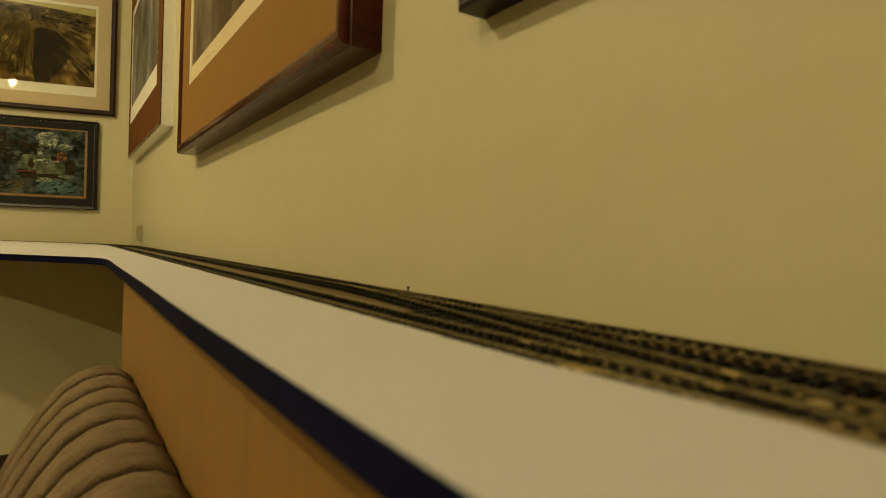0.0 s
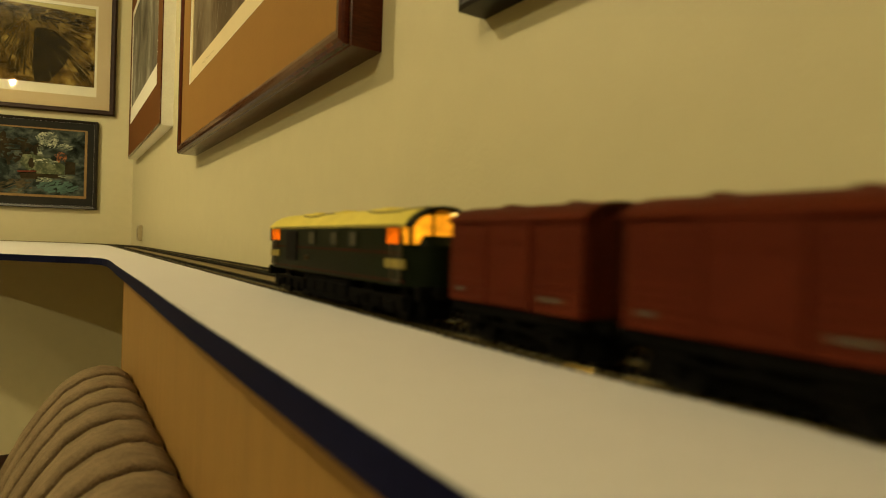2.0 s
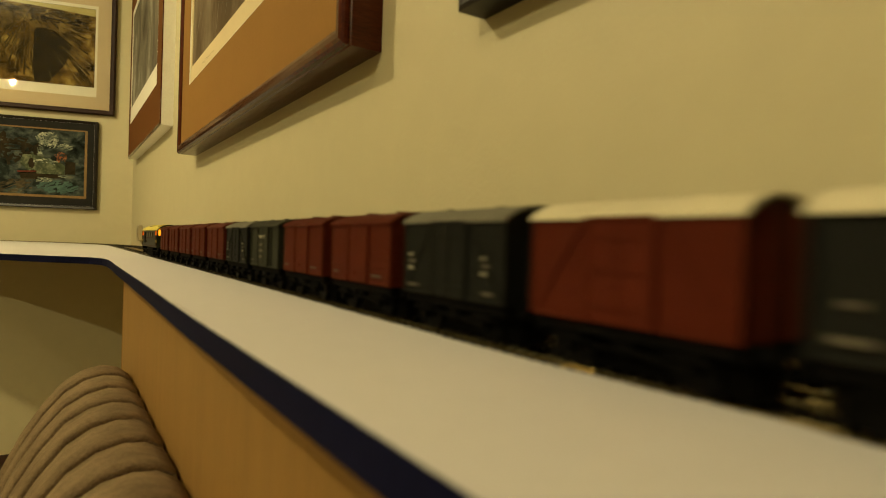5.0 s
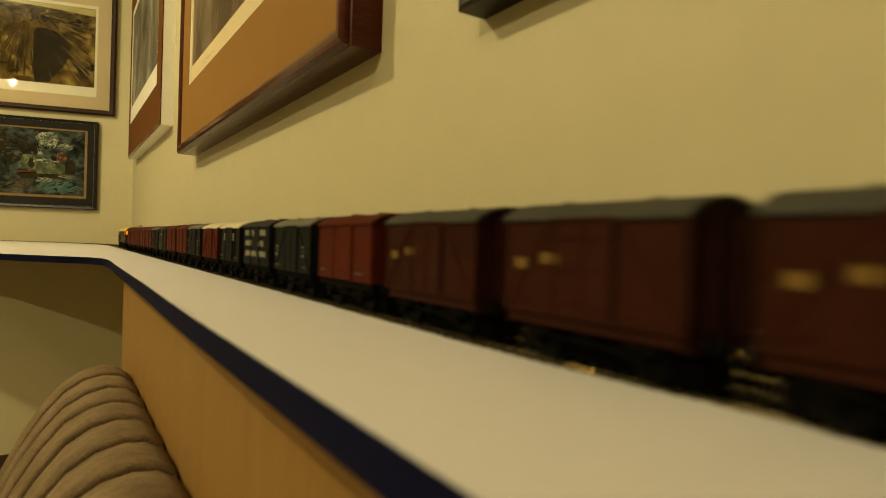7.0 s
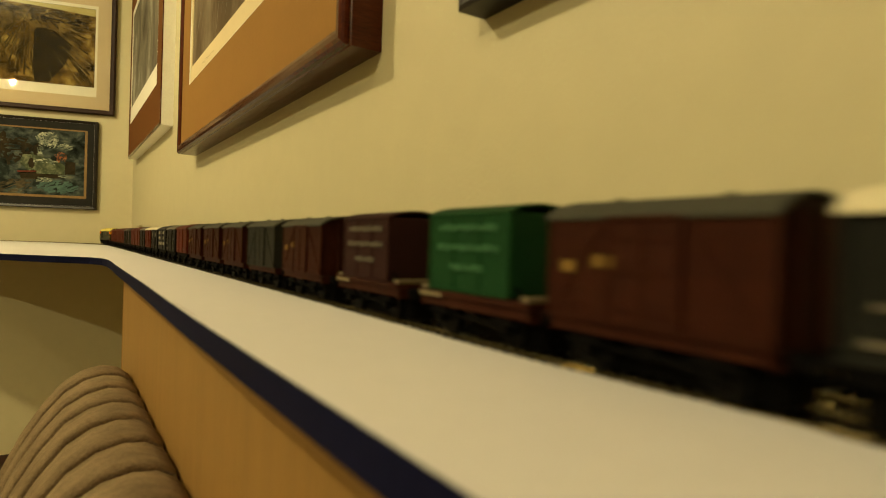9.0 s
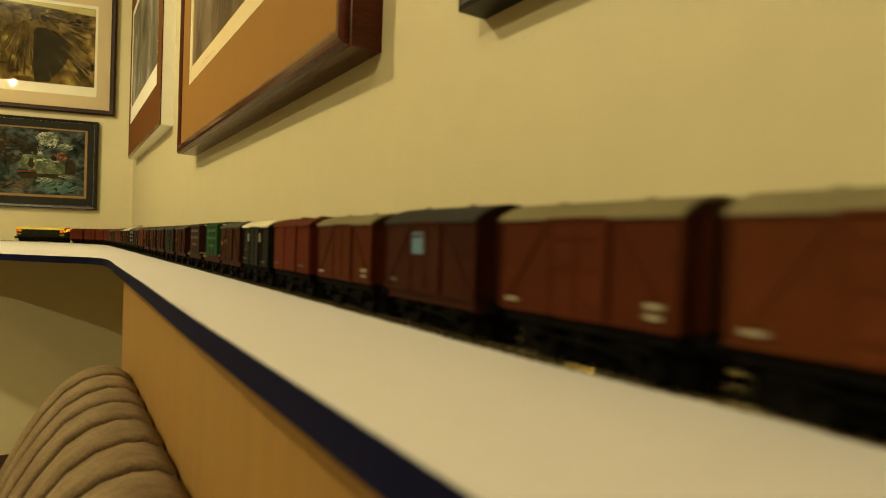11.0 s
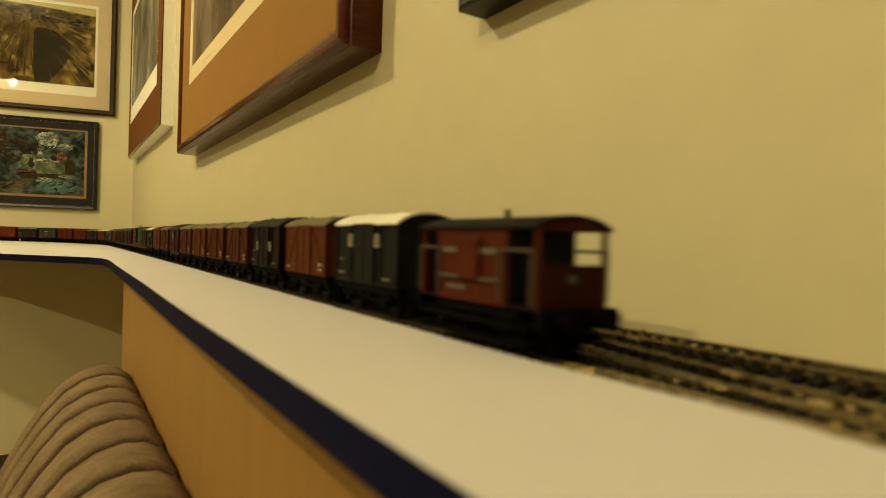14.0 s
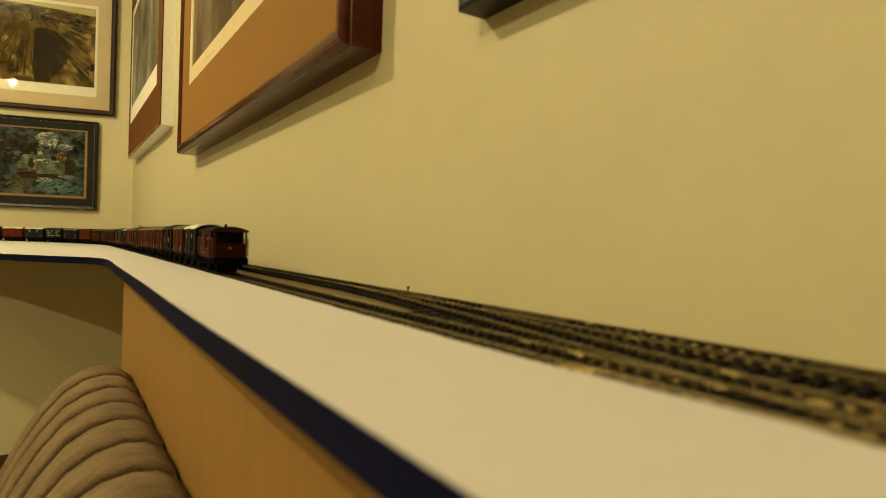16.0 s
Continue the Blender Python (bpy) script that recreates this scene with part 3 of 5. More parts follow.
def fan(n, seed, d, reach, widths, arc=(186, 358)):
    """Straight strokes that spread from the vanishing point over the lower part of the print."""
    bm = B()
    rnd = random.Random(seed)
    vu, vv = 0.500, 0.366
    for k in range(n):
        a = radians(rnd.uniform(*arc))
        r0 = rnd.uniform(*reach)
        r1 = r0 + rnd.uniform(0.03, 0.13)
        p, q = ((vu + r * math.cos(a) * 1.3, vv + r * math.sin(a)) for r in (r0, r1))
        if q[1] > art_b + 0.003 and max(p[0], q[0]) < art_r - 0.003 and min(p[0], q[0]) > 0.082:
            stroke(bm, p, q, widths * (0.3 + r0 * 4), widths * (0.3 + r1 * 5), d + 0.000002 * k)
    return bm


part("sky", patch([(0.080, art_t - 0.001), (0.080, art_t - 0.010), (0.300, art_t - 0.006), (0.517, 0.392), (0.620, 0.385), (art_r - 0.001, 0.377), (art_r - 0.001, art_t - 0.001)], 0.0128), ART_SKY, gp)
brushwork("brown_strokes", fan(220, 21, 0.0130, (0.01, 0.26), 0.0044), ART_SOOT, gp)
brushwork("tan_strokes", fan(120, 22, 0.0136, (0.04, 0.26), 0.0022), ART_TAN, gp)
brushwork("brown_daubs", daub(B(), 0.42, 0.25, 0.26, 0.11, 260, 0.016, 0.0139, 41, -0.9), ART_SOOT, gp)
brushwork("tan_daubs", daub(B(), 0.44, 0.31, 0.22, 0.05, 110, 0.012, 0.0141, 42, 0.2), ART_TAN, gp)
brushwork("skyline", daub(B(), 0.40, 0.372, 0.32, 0.012, 200, 0.016, 0.01292, 3, 0.05), ART_SOOT, gp)
brushwork("far_trees", daub(B(), 0.615, 0.343, 0.075, 0.016, 46, 0.018, 0.0143, 6, -0.35), ART_DARK, gp)
brushwork("mist", daub(B(), 0.585, 0.322, 0.070, 0.018, 40, 0.020, 0.01445, 13, -0.5), ART_TAN, gp)
part("dark_mass", patch([(0.521, 0.296), (0.530, 0.309), (0.556, 0.312), (0.590, 0.302), (0.622, 0.276), (0.641, 0.256), (0.638, 0.225), (0.622, 0.180),
                         (0.602, 0.153), (0.584, 0.128), (0.570, 0.113), (0.525, 0.114), (0.519, 0.18)], 0.0151), ART_DARK, gp, "dark engine shape")
brushwork("bright_rails", fan(60, 24, 0.0153, (0.10, 0.27), 0.0009, (200, 352)), ART_STREAK, gp)
bm = B()
bm.faces.new([bm.verts.new(p) for p in ((0.014, -0.0172, 0.020), (W3 - 0.014, -0.0172, 0.020), (W3 - 0.014, -0.0172, H3 - 0.018), (0.014, -0.0172, H3 - 0.018))])
part("glazing", bm, GLASS, gp, "clear picture glass")
hang_north(gp, far0, EZ + 0.449)

# the night painting under it
np_ = tagged(new("framed_painting"), "night painting of a steam engine, gold slip, black frame", "picture")
far1 = 0.80
W4, H4 = far1 - 0.1216, 0.335
part("frame", moulding(B(), 0.012, 0.012, W4 - 0.012, H4 - 0.012, [(0.0, 0.004), (0.0, 0.015), (0.003, 0.019), (0.010, 0.0215), (0.012, 0.020), (0.012, 0.0), (0.003, 0.0), (0.003, 0.004)]), EBONY, np_, "black moulding")
part("lip", moulding(B(), 0.0105, 0.0105, W4 - 0.0105, H4 - 0.0105, [(0.0, 0.012), (0.0, 0.0172), (0.0015, 0.0172), (0.0015, 0.012)]), SILVER, np_, "thin silver lip")
part("mount", window_mount(B(), (0.010, 0.010, W4 - 0.010, H4 - 0.010), (0.036, 0.040, W4 - 0.034, H4 - 0.036), 0.0135), MAT_DARK, np_, "charcoal mount")
part("slip", window_mount(B(), (0.035, 0.039, W4 - 0.033, H4 - 0.035), (0.042, 0.049, W4 - 0.0425, H4 - 0.041), 0.0128), GOLD, np_, "gold slip")
part("painting", sheet(0.040, 0.046, W4 - 0.040, H4 - 0.039, 0.0115), ART_NIGHT, np_, "dark night scene")
ART_LOCO = art("engine_green_paint", [(0.3, (0.02, 0.028, 0.016)), (0.5, (0.075, 0.09, 0.05)), (0.7, (0.24, 0.25, 0.15))], 45, (1, 1, 1))
ART_BEAM = art("red_beam_paint", [(0.3, (0.06, 0.015, 0.01)), (0.7, (0.19, 0.05, 0.03))], 40, (1, 1, 1))
ART_GROUND = art("tan_ballast_paint", [(0.3, (0.035, 0.028, 0.016)), (0.7, (0.13, 0.10, 0.055))], 40, (1, 1, 1))
brushwork("foliage", daub(B(), 0.37, 0.215, 0.12, 0.045, 90, 0.030, 0.01165, 22), ART_DARK, np_)
brushwork("ballast", daub(B(), 0.34, 0.075, 0.14, 0.026, 70, 0.020, 0.01175, 14, 0.3), ART_GROUND, np_)
brushwork("meadow", daub(B(), 0.545, 0.080, 0.065, 0.022, 70, 0.018, 0.0119, 15, 0.3), ART_TEAL, np_)
brushwork("steam", daub(daub(daub(B(), 0.512, 0.258, 0.036, 0.026, 150, 0.0085, 0.0119, 2), 0.488, 0.222, 0.012, 0.022, 40, 0.008, 0.0119, 5), 0.560, 0.232, 0.040, 0.014, 40, 0.009, 0.0119, 7, 0.3), ART_STEAM, np_)
brushwork("low_steam", daub(daub(B(), 0.504, 0.105, 0.026, 0.010, 50, 0.008, 0.0124, 8, 0.0), 0.568, 0.122, 0.016, 0.006, 20, 0.008, 0.0124, 18, 0.0), ART_STEAM, np_)
part("boiler", patch([(0.470, 0.196), (0.492, 0.192), (0.556, 0.172), (0.572, 0.160), (0.570, 0.128), (0.480, 0.126), (0.464, 0.150)], 0.01255), ART_LOCO, np_, "green boiler")
part("smokebox", blob(B(), 0.456, 0.168, 0.026, 0.034, 0.01265, 4, rough=0.35), ART_LOCO, np_)
part("smokebox_door", blob(B(), 0.462, 0.164, 0.011, 0.016, 0.01275, 6, rough=0.3), ART_DARK, np_)
part("buffer_beam", patch([(0.418, 0.128), (0.418, 0.134), (0.480, 0.138), (0.480, 0.132)], 0.01285), ART_BEAM, np_, "red beam")
part("running_gear", patch([(0.424, 0.125), (0.480, 0.129), (0.575, 0.128), (0.570, 0.114), (0.480, 0.106), (0.430, 0.104)], 0.01245), ART_DARK, np_)
part("cab", patch([(0.572, 0.178), (0.606, 0.176), (0.606, 0.130), (0.572, 0.128)], 0.01258), ART_DARK, np_)
brushwork("fire_glow", daub(B(), 0.556, 0.194, 0.020, 0.018, 44, 0.008, 0.0128, 3), ART_FIRE, np_)
brushwork("boiler_lights", daub(B(), 0.505, 0.172, 0.040, 0.014, 16, 0.014, 0.0129, 12, -0.25), ART_STEAM, np_)
bm = B()
for k in range(6):
    stroke(bm, (0.23 + 0.040 * k, 0.050), (0.445 + 0.006 * k, 0.108), 0.0024, 0.0008, 0.01255 + 0.00001 * k)
brushwork("rail_strokes", bm, ART_GROUND, np_)
hang_north(np_, far1, EZ + 0.0905)

sock = tagged(new("wall_socket"), "small beige plastic socket on the wall near the corner", "socket")
part("plate", box(B(), WX - 0.012, 2.235, EZ - 0.020, WX, 2.295, EZ + 0.032, 0.002), mat("beige_plastic", (0.42, 0.34, 0.19), 0.5), sock)
part("insert", box(B(), WX - 0.0145, 2.247, EZ - 0.008, WX - 0.012, 2.283, EZ + 0.022, 0.001), mat("beige_insert", (0.36, 0.29, 0.16), 0.4), sock)

# ---- the train ----
P_ROLL = {}


def colour(name, rgb, rough=0.6, spread=0.18):
    if name not in P_ROLL:
        P_ROLL[name] = mat(name, rgb, rough, spread=spread, scale=70, bump=0.06, bump_scale=900, each=0.2, spec=0.06)
    return P_ROLL[name]


RED = colour("insulated_red", (0.072, 0.0110, 0.0034))
BAUXITE = colour("bauxite_brown", (0.055, 0.0115, 0.0032))
RUST = colour("orange_bauxite", (0.072, 0.0180, 0.0042))
MAROON = colour("dark_brown", (0.030, 0.0072, 0.0029), spread=0.42)
CHOC = colour("chocolate_brown", (0.0090, 0.0050, 0.0038))
GREY = colour("dark_grey", (0.0105, 0.0105, 0.0088))
SAGE = colour("sage_grey", (0.029, 0.0295, 0.0195))
DUSK = colour("dusty_grey", (0.020, 0.0195, 0.0145), spread=0.3)
JET = colour("black_paint", (0.008, 0.008, 0.008))
CRIMSON = colour("crimson_container", (0.026, 0.009, 0.008))
GREEN = colour("bright_green", (0.008, 0.041, 0.012))
LOCO = colour("locomotive_green", (0.0042, 0.0070, 0.0026), 0.4)
PALE = colour("pale_grey_roof", (0.15, 0.14, 0.105), 0.7)
CREAM = colour("cream_roof", (0.62, 0.56, 0.38), 0.7)
WHITE_ROOF = colour("white_roof", (0.78, 0.74, 0.62), 0.7)
SLATE = colour("slate_roof", (0.058, 0.056, 0.043), 0.7)
TAR = colour("dark_roof", (0.030, 0.028, 0.024), 0.7)
BEIGE = colour("weathered_roof", (0.17, 0.145, 0.08), 0.7)
LEMON = colour("lemon_cream_roof", (0.70, 0.58, 0.115), 0.55)
LETTER = colour("white_lettering", (0.30, 0.275, 0.19))
DIM = colour("worn_lettering", (0.11, 0.095, 0.068))
YELLOW = colour("yellow_lettering", (0.17, 0.10, 0.022))
PALE_GREEN = colour("pale_green_lettering", (0.045, 0.125, 0.055))
PATCH = colour("blue_patch", (0.10, 0.16, 0.22))
BRAKE_RED = colour("brake_van_red", (0.066, 0.0130, 0.0044))
HANDRAIL = colour("pale_handrail", (0.085, 0.066, 0.042))
LINING = colour("red_lining", (0.055, 0.007, 0.005))


def lit(name, rgb, low, high):
    """A lit cab window that glows itself; its uneven fade from a bright lower edge is painted in."""
    m = mat(name, (0.02, 0.006, 0.001), 0.6, spec=0.0, emit=rgb, power=low)
    nt = m.node_tree
    b = nt.nodes["Principled BSDF"]
    co, split, ramp, cloud, mul = (nt.nodes.new(k) for k in ("ShaderNodeTexCoord", "ShaderNodeSeparateXYZ", "ShaderNodeMapRange", "ShaderNodeTexNoise", "ShaderNodeMath"))
    nt.links.new(co.outputs["Object"], split.inputs[0])
    nt.links.new(split.outputs["Z"], ramp.inputs["Value"])
    for key, value in zip(("From Min", "From Max", "To Min", "To Max"), (0.0355, 0.0455, high, low)):
        ramp.inputs[key].default_value = value
    cloud.inputs["Scale"].default_value = 190
    nt.links.new(co.outputs["Object"], cloud.inputs["Vector"])
    mul.operation = "MULTIPLY"
    nt.links.new(ramp.outputs[0], mul.inputs[0])
    nt.links.new(cloud.outputs["Fac"], mul.inputs[1])
    nt.links.new(mul.outputs[0], b.inputs["Emission Strength"])
    return m


GLOW = lit("lit_orange_side_window", (1.0, 0.155, 0.003), 0.7, 2.2)
GLOW_HOT = lit("lit_amber_windscreen", (1.0, 0.33, 0.010), 1.9, 2.6)
BULB = mat("cab_bulb", (0.4, 0.3, 0.1), 0.5, emit=(1.0, 0.62, 0.14), power=2.4)
CREST = colour("dull_gold_crest", (0.045, 0.027, 0.012), spread=0.5)
CAB_CREAM = colour("cream_cab_panel", (0.26, 0.20, 0.050))
PANE = mat("dark_window", (0.022, 0.020, 0.015), 0.2, spread=0.2, spec=0.2)
DOOR = colour("worn_cab_door", (0.019, 0.019, 0.011))

BODY = 0.0690        # body length of a van
HALF = 0.0165        # half its width
SILL, EAVES = 0.0150, 0.0453


def shared(maker):
    """Builds a mesh once and hands out the same data again."""
    kept = {}

    def get(*key):
        if key not in kept:
            kept[key] = maker(*key)
        return kept[key]
    return get


def mesh_of(name, bm):
    me = bpy.data.meshes.new(name)
    bm.to_mesh(me)
    bm.free()
    return me


def fit_part(name, me, material, parent, at=(0, 0, 0), label=""):
    if not me.materials:
        me.materials.append(material)
    ob = new(name, me)
    if me.materials[0] != material:
        ob.material_slots[0].link = "OBJECT"
        ob.material_slots[0].material = material
    ob.parent = parent
    ob.location = at
    if label:
        ob["label"] = label
    return ob


@shared
def wheel_mesh(r):
    bm = rod(B(), (-0.0011, 0, 0), (0.0011, 0, 0), r, 24)
    for s in (-1, 1):
        rod(bm, (s * 0.0011, 0, 0), (s * 0.0014, 0, 0), r * 0.35, 12)
    rod(bm, (-0.0016, 0, 0), (-0.0011, 0, 0), r * 1.10, 24)
    return mesh_of("wheel", bm)


@shared
def buffer_mesh():
    bm = rod(B(), (0, 0, 0), (0, 0.0040, 0), 0.0011, 10)
    rod(bm, (0, 0.0038, 0), (0, 0.0046, 0), 0.0026, 14)
    box(bm, -0.002, -0.0002, -0.002, 0.002, 0.0012, 0.002)
    return mesh_of("buffer", bm)


@shared
def guard_mesh():
    bm = prism(B(), [(-0.0050, 0.0128), (0.0050, 0.0128), (0.0022, 0.0078), (0.0022, 0.0048), (-0.0022, 0.0048), (-0.0022, 0.0078)], "x", -0.0006, 0.0006)
    box(bm, -0.0020, -0.0024, 0.0050, 0.0012, 0.0024, 0.0082, 0.0004)
    for k in range(3):
        box(bm, -0.0016, -0.0075 + 0.0012 * k, 0.0086 + 0.0007 * k, 0.0002, 0.0075 - 0.0012 * k, 0.0092 + 0.0007 * k)
    return mesh_of("axleguard", bm)


@shared
def coupling_mesh():
    bm = box(B(), -0.0020, 0, 0.0072, 0.0020, 0.0062, 0.0082)
    box(bm, -0.0060, 0.0058, 0.0070, 0.0060, 0.0066, 0.0084)
    rod(bm, (0, 0.0066, 0.0078), (0, 0.0092, 0.0096), 0.0006, 6)
    return mesh_of("coupling", bm)


def chassis(v, length, solebar, wheels=(0.0145, 0.0545)):
    """Solebars, wheels, springs, brake gear, buffers and couplings of a four-wheeled wagon."""
    for s in (-1, 1):
        part("solebar", box(B(), s * 0.0128, -length, 0.0112, s * 0.0150, 0, SILL - 0.0001, 0.0002), solebar, v)
    for y in (-0.0012, -length):
        part("headstock", box(B(), -0.0150, y, 0.0105, 0.0150, y + 0.0012, SILL - 0.0002), solebar, v)
    for y in wheels:
        part("axle", rod(B(), (-0.0118, -y, 0.0063), (0.0118, -y, 0.0063), 0.0009, 8), STEEL, v)
        for s in (-1, 1):
            w = fit_part("wheel", wheel_mesh(0.0061), STEEL, v, (s * 0.0087, -y, 0.0063))
            w.rotation_euler.z = 0 if s > 0 else math.pi
            g = fit_part("axleguard", guard_mesh(), BLACK, v, (s * 0.0138, -y, 0))
            g.rotation_euler.z = math.pi if s > 0 else 0
    mid = (wheels[0] + wheels[-1]) / 2
    # solid black block down to the rails, in place of the shade under the wagon
    part("chassis_shade_block", box(B(), -0.0071, -length + 0.001, 0.0010, 0.0071, -0.001, SILL - 0.0003), BLACK, v)
    for s in (-1, 1):
        bm = box(B(), s * 0.0134 - 0.0005, -wheels[-1] + 0.002, 0.0076, s * 0.0134 + 0.0005, -wheels[0] - 0.002, 0.0086)
        prism(bm, [(-mid - 0.004, 0.0116), (-mid + 0.004, 0.0116), (-mid, 0.0056)], "x", s * 0.0134 - 0.0007, s * 0.0134 + 0.0007)
        rod(bm, (s * 0.0150, -mid, 0.0090), (s * 0.0156, -wheels[-1] - 0.004, 0.0062), 0.0006, 6)
        part("brake_gear", bm, BLACK, v)
        for end, turn in ((0, 0), (-length, math.pi)):
            b = fit_part("buffer", buffer_mesh(), STEEL, v, (s * 0.0086, end, 0.0128))
            b.rotation_euler.z = turn
    for end, turn in ((0.0, 0), (-length, math.pi)):
        k = fit_part("coupling", coupling_mesh(), BLACK, v, (0, end, 0))
        k.rotation_euler.z = turn


def roof_outline(half, eaves, rise, n=14, thick=0.0010):
    top = []
    for i in range(n + 1):
        a = radians(-55 + 110 * i / n)
        top.append((half * math.sin(a) / math.sin(radians(55)), eaves + rise * (math.cos(a) - math.cos(radians(55))) / (1 - math.cos(radians(55)))))
    return top + [(x * 0.985, z - thick) for x, z in top[::-1]]


@shared
def roof_mesh(length, rise, hatches):
    bm = prism(B(), roof_outline(HALF + 0.0011, EAVES - 0.0004, rise), "y", -length - 0.0008, 0.0008)
    if hatches:
        for y in (-0.018, -0.051):
            box(bm, -0.0036, y - 0.0022, EAVES + rise - 0.0010, 0.0036, y + 0.0022, EAVES + rise + 0.0003, 0.0002)
    else:
        for y in (-0.0175, -0.0515):
            for x in (-0.0052, 0.0052):
                rod(bm, (x, y, EAVES + rise - 0.002), (x, y, EAVES + rise - 0.0002), 0.0013, 10)
    return mesh_of("roof", bm)


@shared
def core_mesh(rise):
    """The body's core, with its rounded gables, as one closed shape."""
    top = [(x, z) for x, z in roof_outline(HALF - 0.0008, EAVES - 0.001, rise - 0.0008)[:15]]
    return mesh_of("body", prism(B(), [(-HALF + 0.0008, SILL), *top, (HALF - 0.0008, SILL)], "y", -BODY + 0.0008, -0.0008))


@shared
def block_mesh(name, x, y, z):
    """A small bar, x by y by z, with its origin in its middle."""
    return mesh_of(name, box(B(), -x / 2, -y / 2, -z / 2, x / 2, y / 2, z / 2))


def bricks_of(v, name, size, spots, material):
    me = block_mesh(name, *size)
    for p in spots:
        fit_part(name, me, material, v, p)


def shell(v, style, rise, body):
    """Core, boards, posts, rails and end stanchions of a van's body."""
    fit_part("body", core_mesh(rise), body, v)
    mid = (SILL + EAVES) / 2
    tall = EAVES - SILL
    if style == "boards":
        h = tall / 11
        bricks_of(v, "board", (0.0009, BODY - 0.0008, h - 0.00030), [(s * (HALF - 0.00045), -BODY / 2, SILL + h * (i + 0.5)) for s in (-1, 1) for i in range(11)], body)
        bricks_of(v, "end_board", (2 * HALF - 0.002, 0.0009, h - 0.00030), [(0, y, SILL + h * (i + 0.5)) for y in (-0.00045, -BODY + 0.00045) for i in range(11)], body)
    elif style == "planks":
        w = BODY / 22
        bricks_of(v, "plank", (0.0007, w - 0.00028, tall - 0.0006), [(s * (HALF - 0.00055), -w * (i + 0.5), mid - 0.0003) for s in (-1, 1) for i in range(22)], body)
        bricks_of(v, "top_rail", (0.0009, BODY, 0.0014), [(s * (HALF - 0.0002), -BODY / 2, EAVES - 0.0012) for s in (-1, 1)], body)
        bricks_of(v, "bottom_rail", (0.0009, BODY, 0.0012), [(s * (HALF - 0.0002), -BODY / 2, SILL + 0.0006) for s in (-1, 1)], body)
        bricks_of(v, "corner_post", (0.0010, 0.0009, tall), [(s * (HALF - 0.0003), y, mid) for s in (-1, 1) for y in (-0.0004, -BODY + 0.0004)], body)
    else:
        bricks_of(v, "rib", (0.0012, 0.0011, tall), [(s * (HALF - 0.0004), -0.0006 - (BODY - 0.0012) * i / 4, mid) for s in (-1, 1) for i in (0, 1, 3, 4)], body)
        bricks_of(v, "bottom_rail", (0.0010, BODY, 0.0014), [(s * (HALF - 0.0004), -BODY / 2, SILL + 0.0007) for s in (-1, 1)], body)
    bricks_of(v, "end_stanchion", (0.0014, 0.0014, tall + 0.001), [(x, y, mid + 0.0002) for x in (-0.0055, 0.0055) for y in (-0.0002, -BODY + 0.0002)], body)


def side_door(v, style, body, s):
    """A side door with posts, top rail and straps."""
    d = fit_part("door", block_mesh("door", 0.0008, 0.0218, EAVES - SILL - 0.0030), body, v, (s * (HALF + 0.0001), -BODY / 2, (SILL + EAVES) / 2 - 0.0006))
    h = EAVES - SILL
    for y in (-0.0113, 0.0113):
        fit_part("door_post", block_mesh("door_post", 0.0013, 0.0013, h - 0.002), body, d, (s * 0.0003, y, 0))
    fit_part("door_rail", block_mesh("door_rail", 0.0014, 0.0240, 0.0011), body, d, (s * 0.0003, 0, h / 2 - 0.0006))
    if style != "boards":
        for z in (-0.0100, 0.0002, 0.0092):
            fit_part("strap", block_mesh("strap", 0.0006, 0.0210, 0.0008), body, d, (s * 0.0006, 0, z))
        fit_part("lap_strip", block_mesh("lap_strip", 0.0007, 0.0008, h - 0.005), body, d, (s * 0.0005, 0, 0))
    else:
        for z in (-0.0095, 0.0075):
            for y in (-0.0062, 0.0062):
                fit_part("hinge", block_mesh("hinge", 0.0006, 0.0085, 0.0009), body, d, (s * 0.0006, y, z))


@shared
def brace_mesh():
    """A diagonal strap that falls away from the door towards +y."""
    a, b = Vector((0, 0.0130, EAVES - 0.002)), Vector((0, 0.0325, SILL + 0.0015))
    d = b - a
    bm = B()
    bmesh.ops.create_cube(bm, size=1.0, matrix=Matrix.Translation((a + b) / 2) @ Matrix.Rotation(math.atan2(d.z, d.y), 4, "X") @ Matrix.Diagonal((0.0006, d.length, 0.0010, 1)))
    return mesh_of("brace", bm)


def bar(v, name, y, z, w, h, material, sides=(-1, 1), x=HALF):
    for s in sides:
        part(name, box(B(), s * (x + 0.00035), y - w / 2, z - h / 2, s * (x + 0.00060), y + w / 2, z + h / 2), material, v)


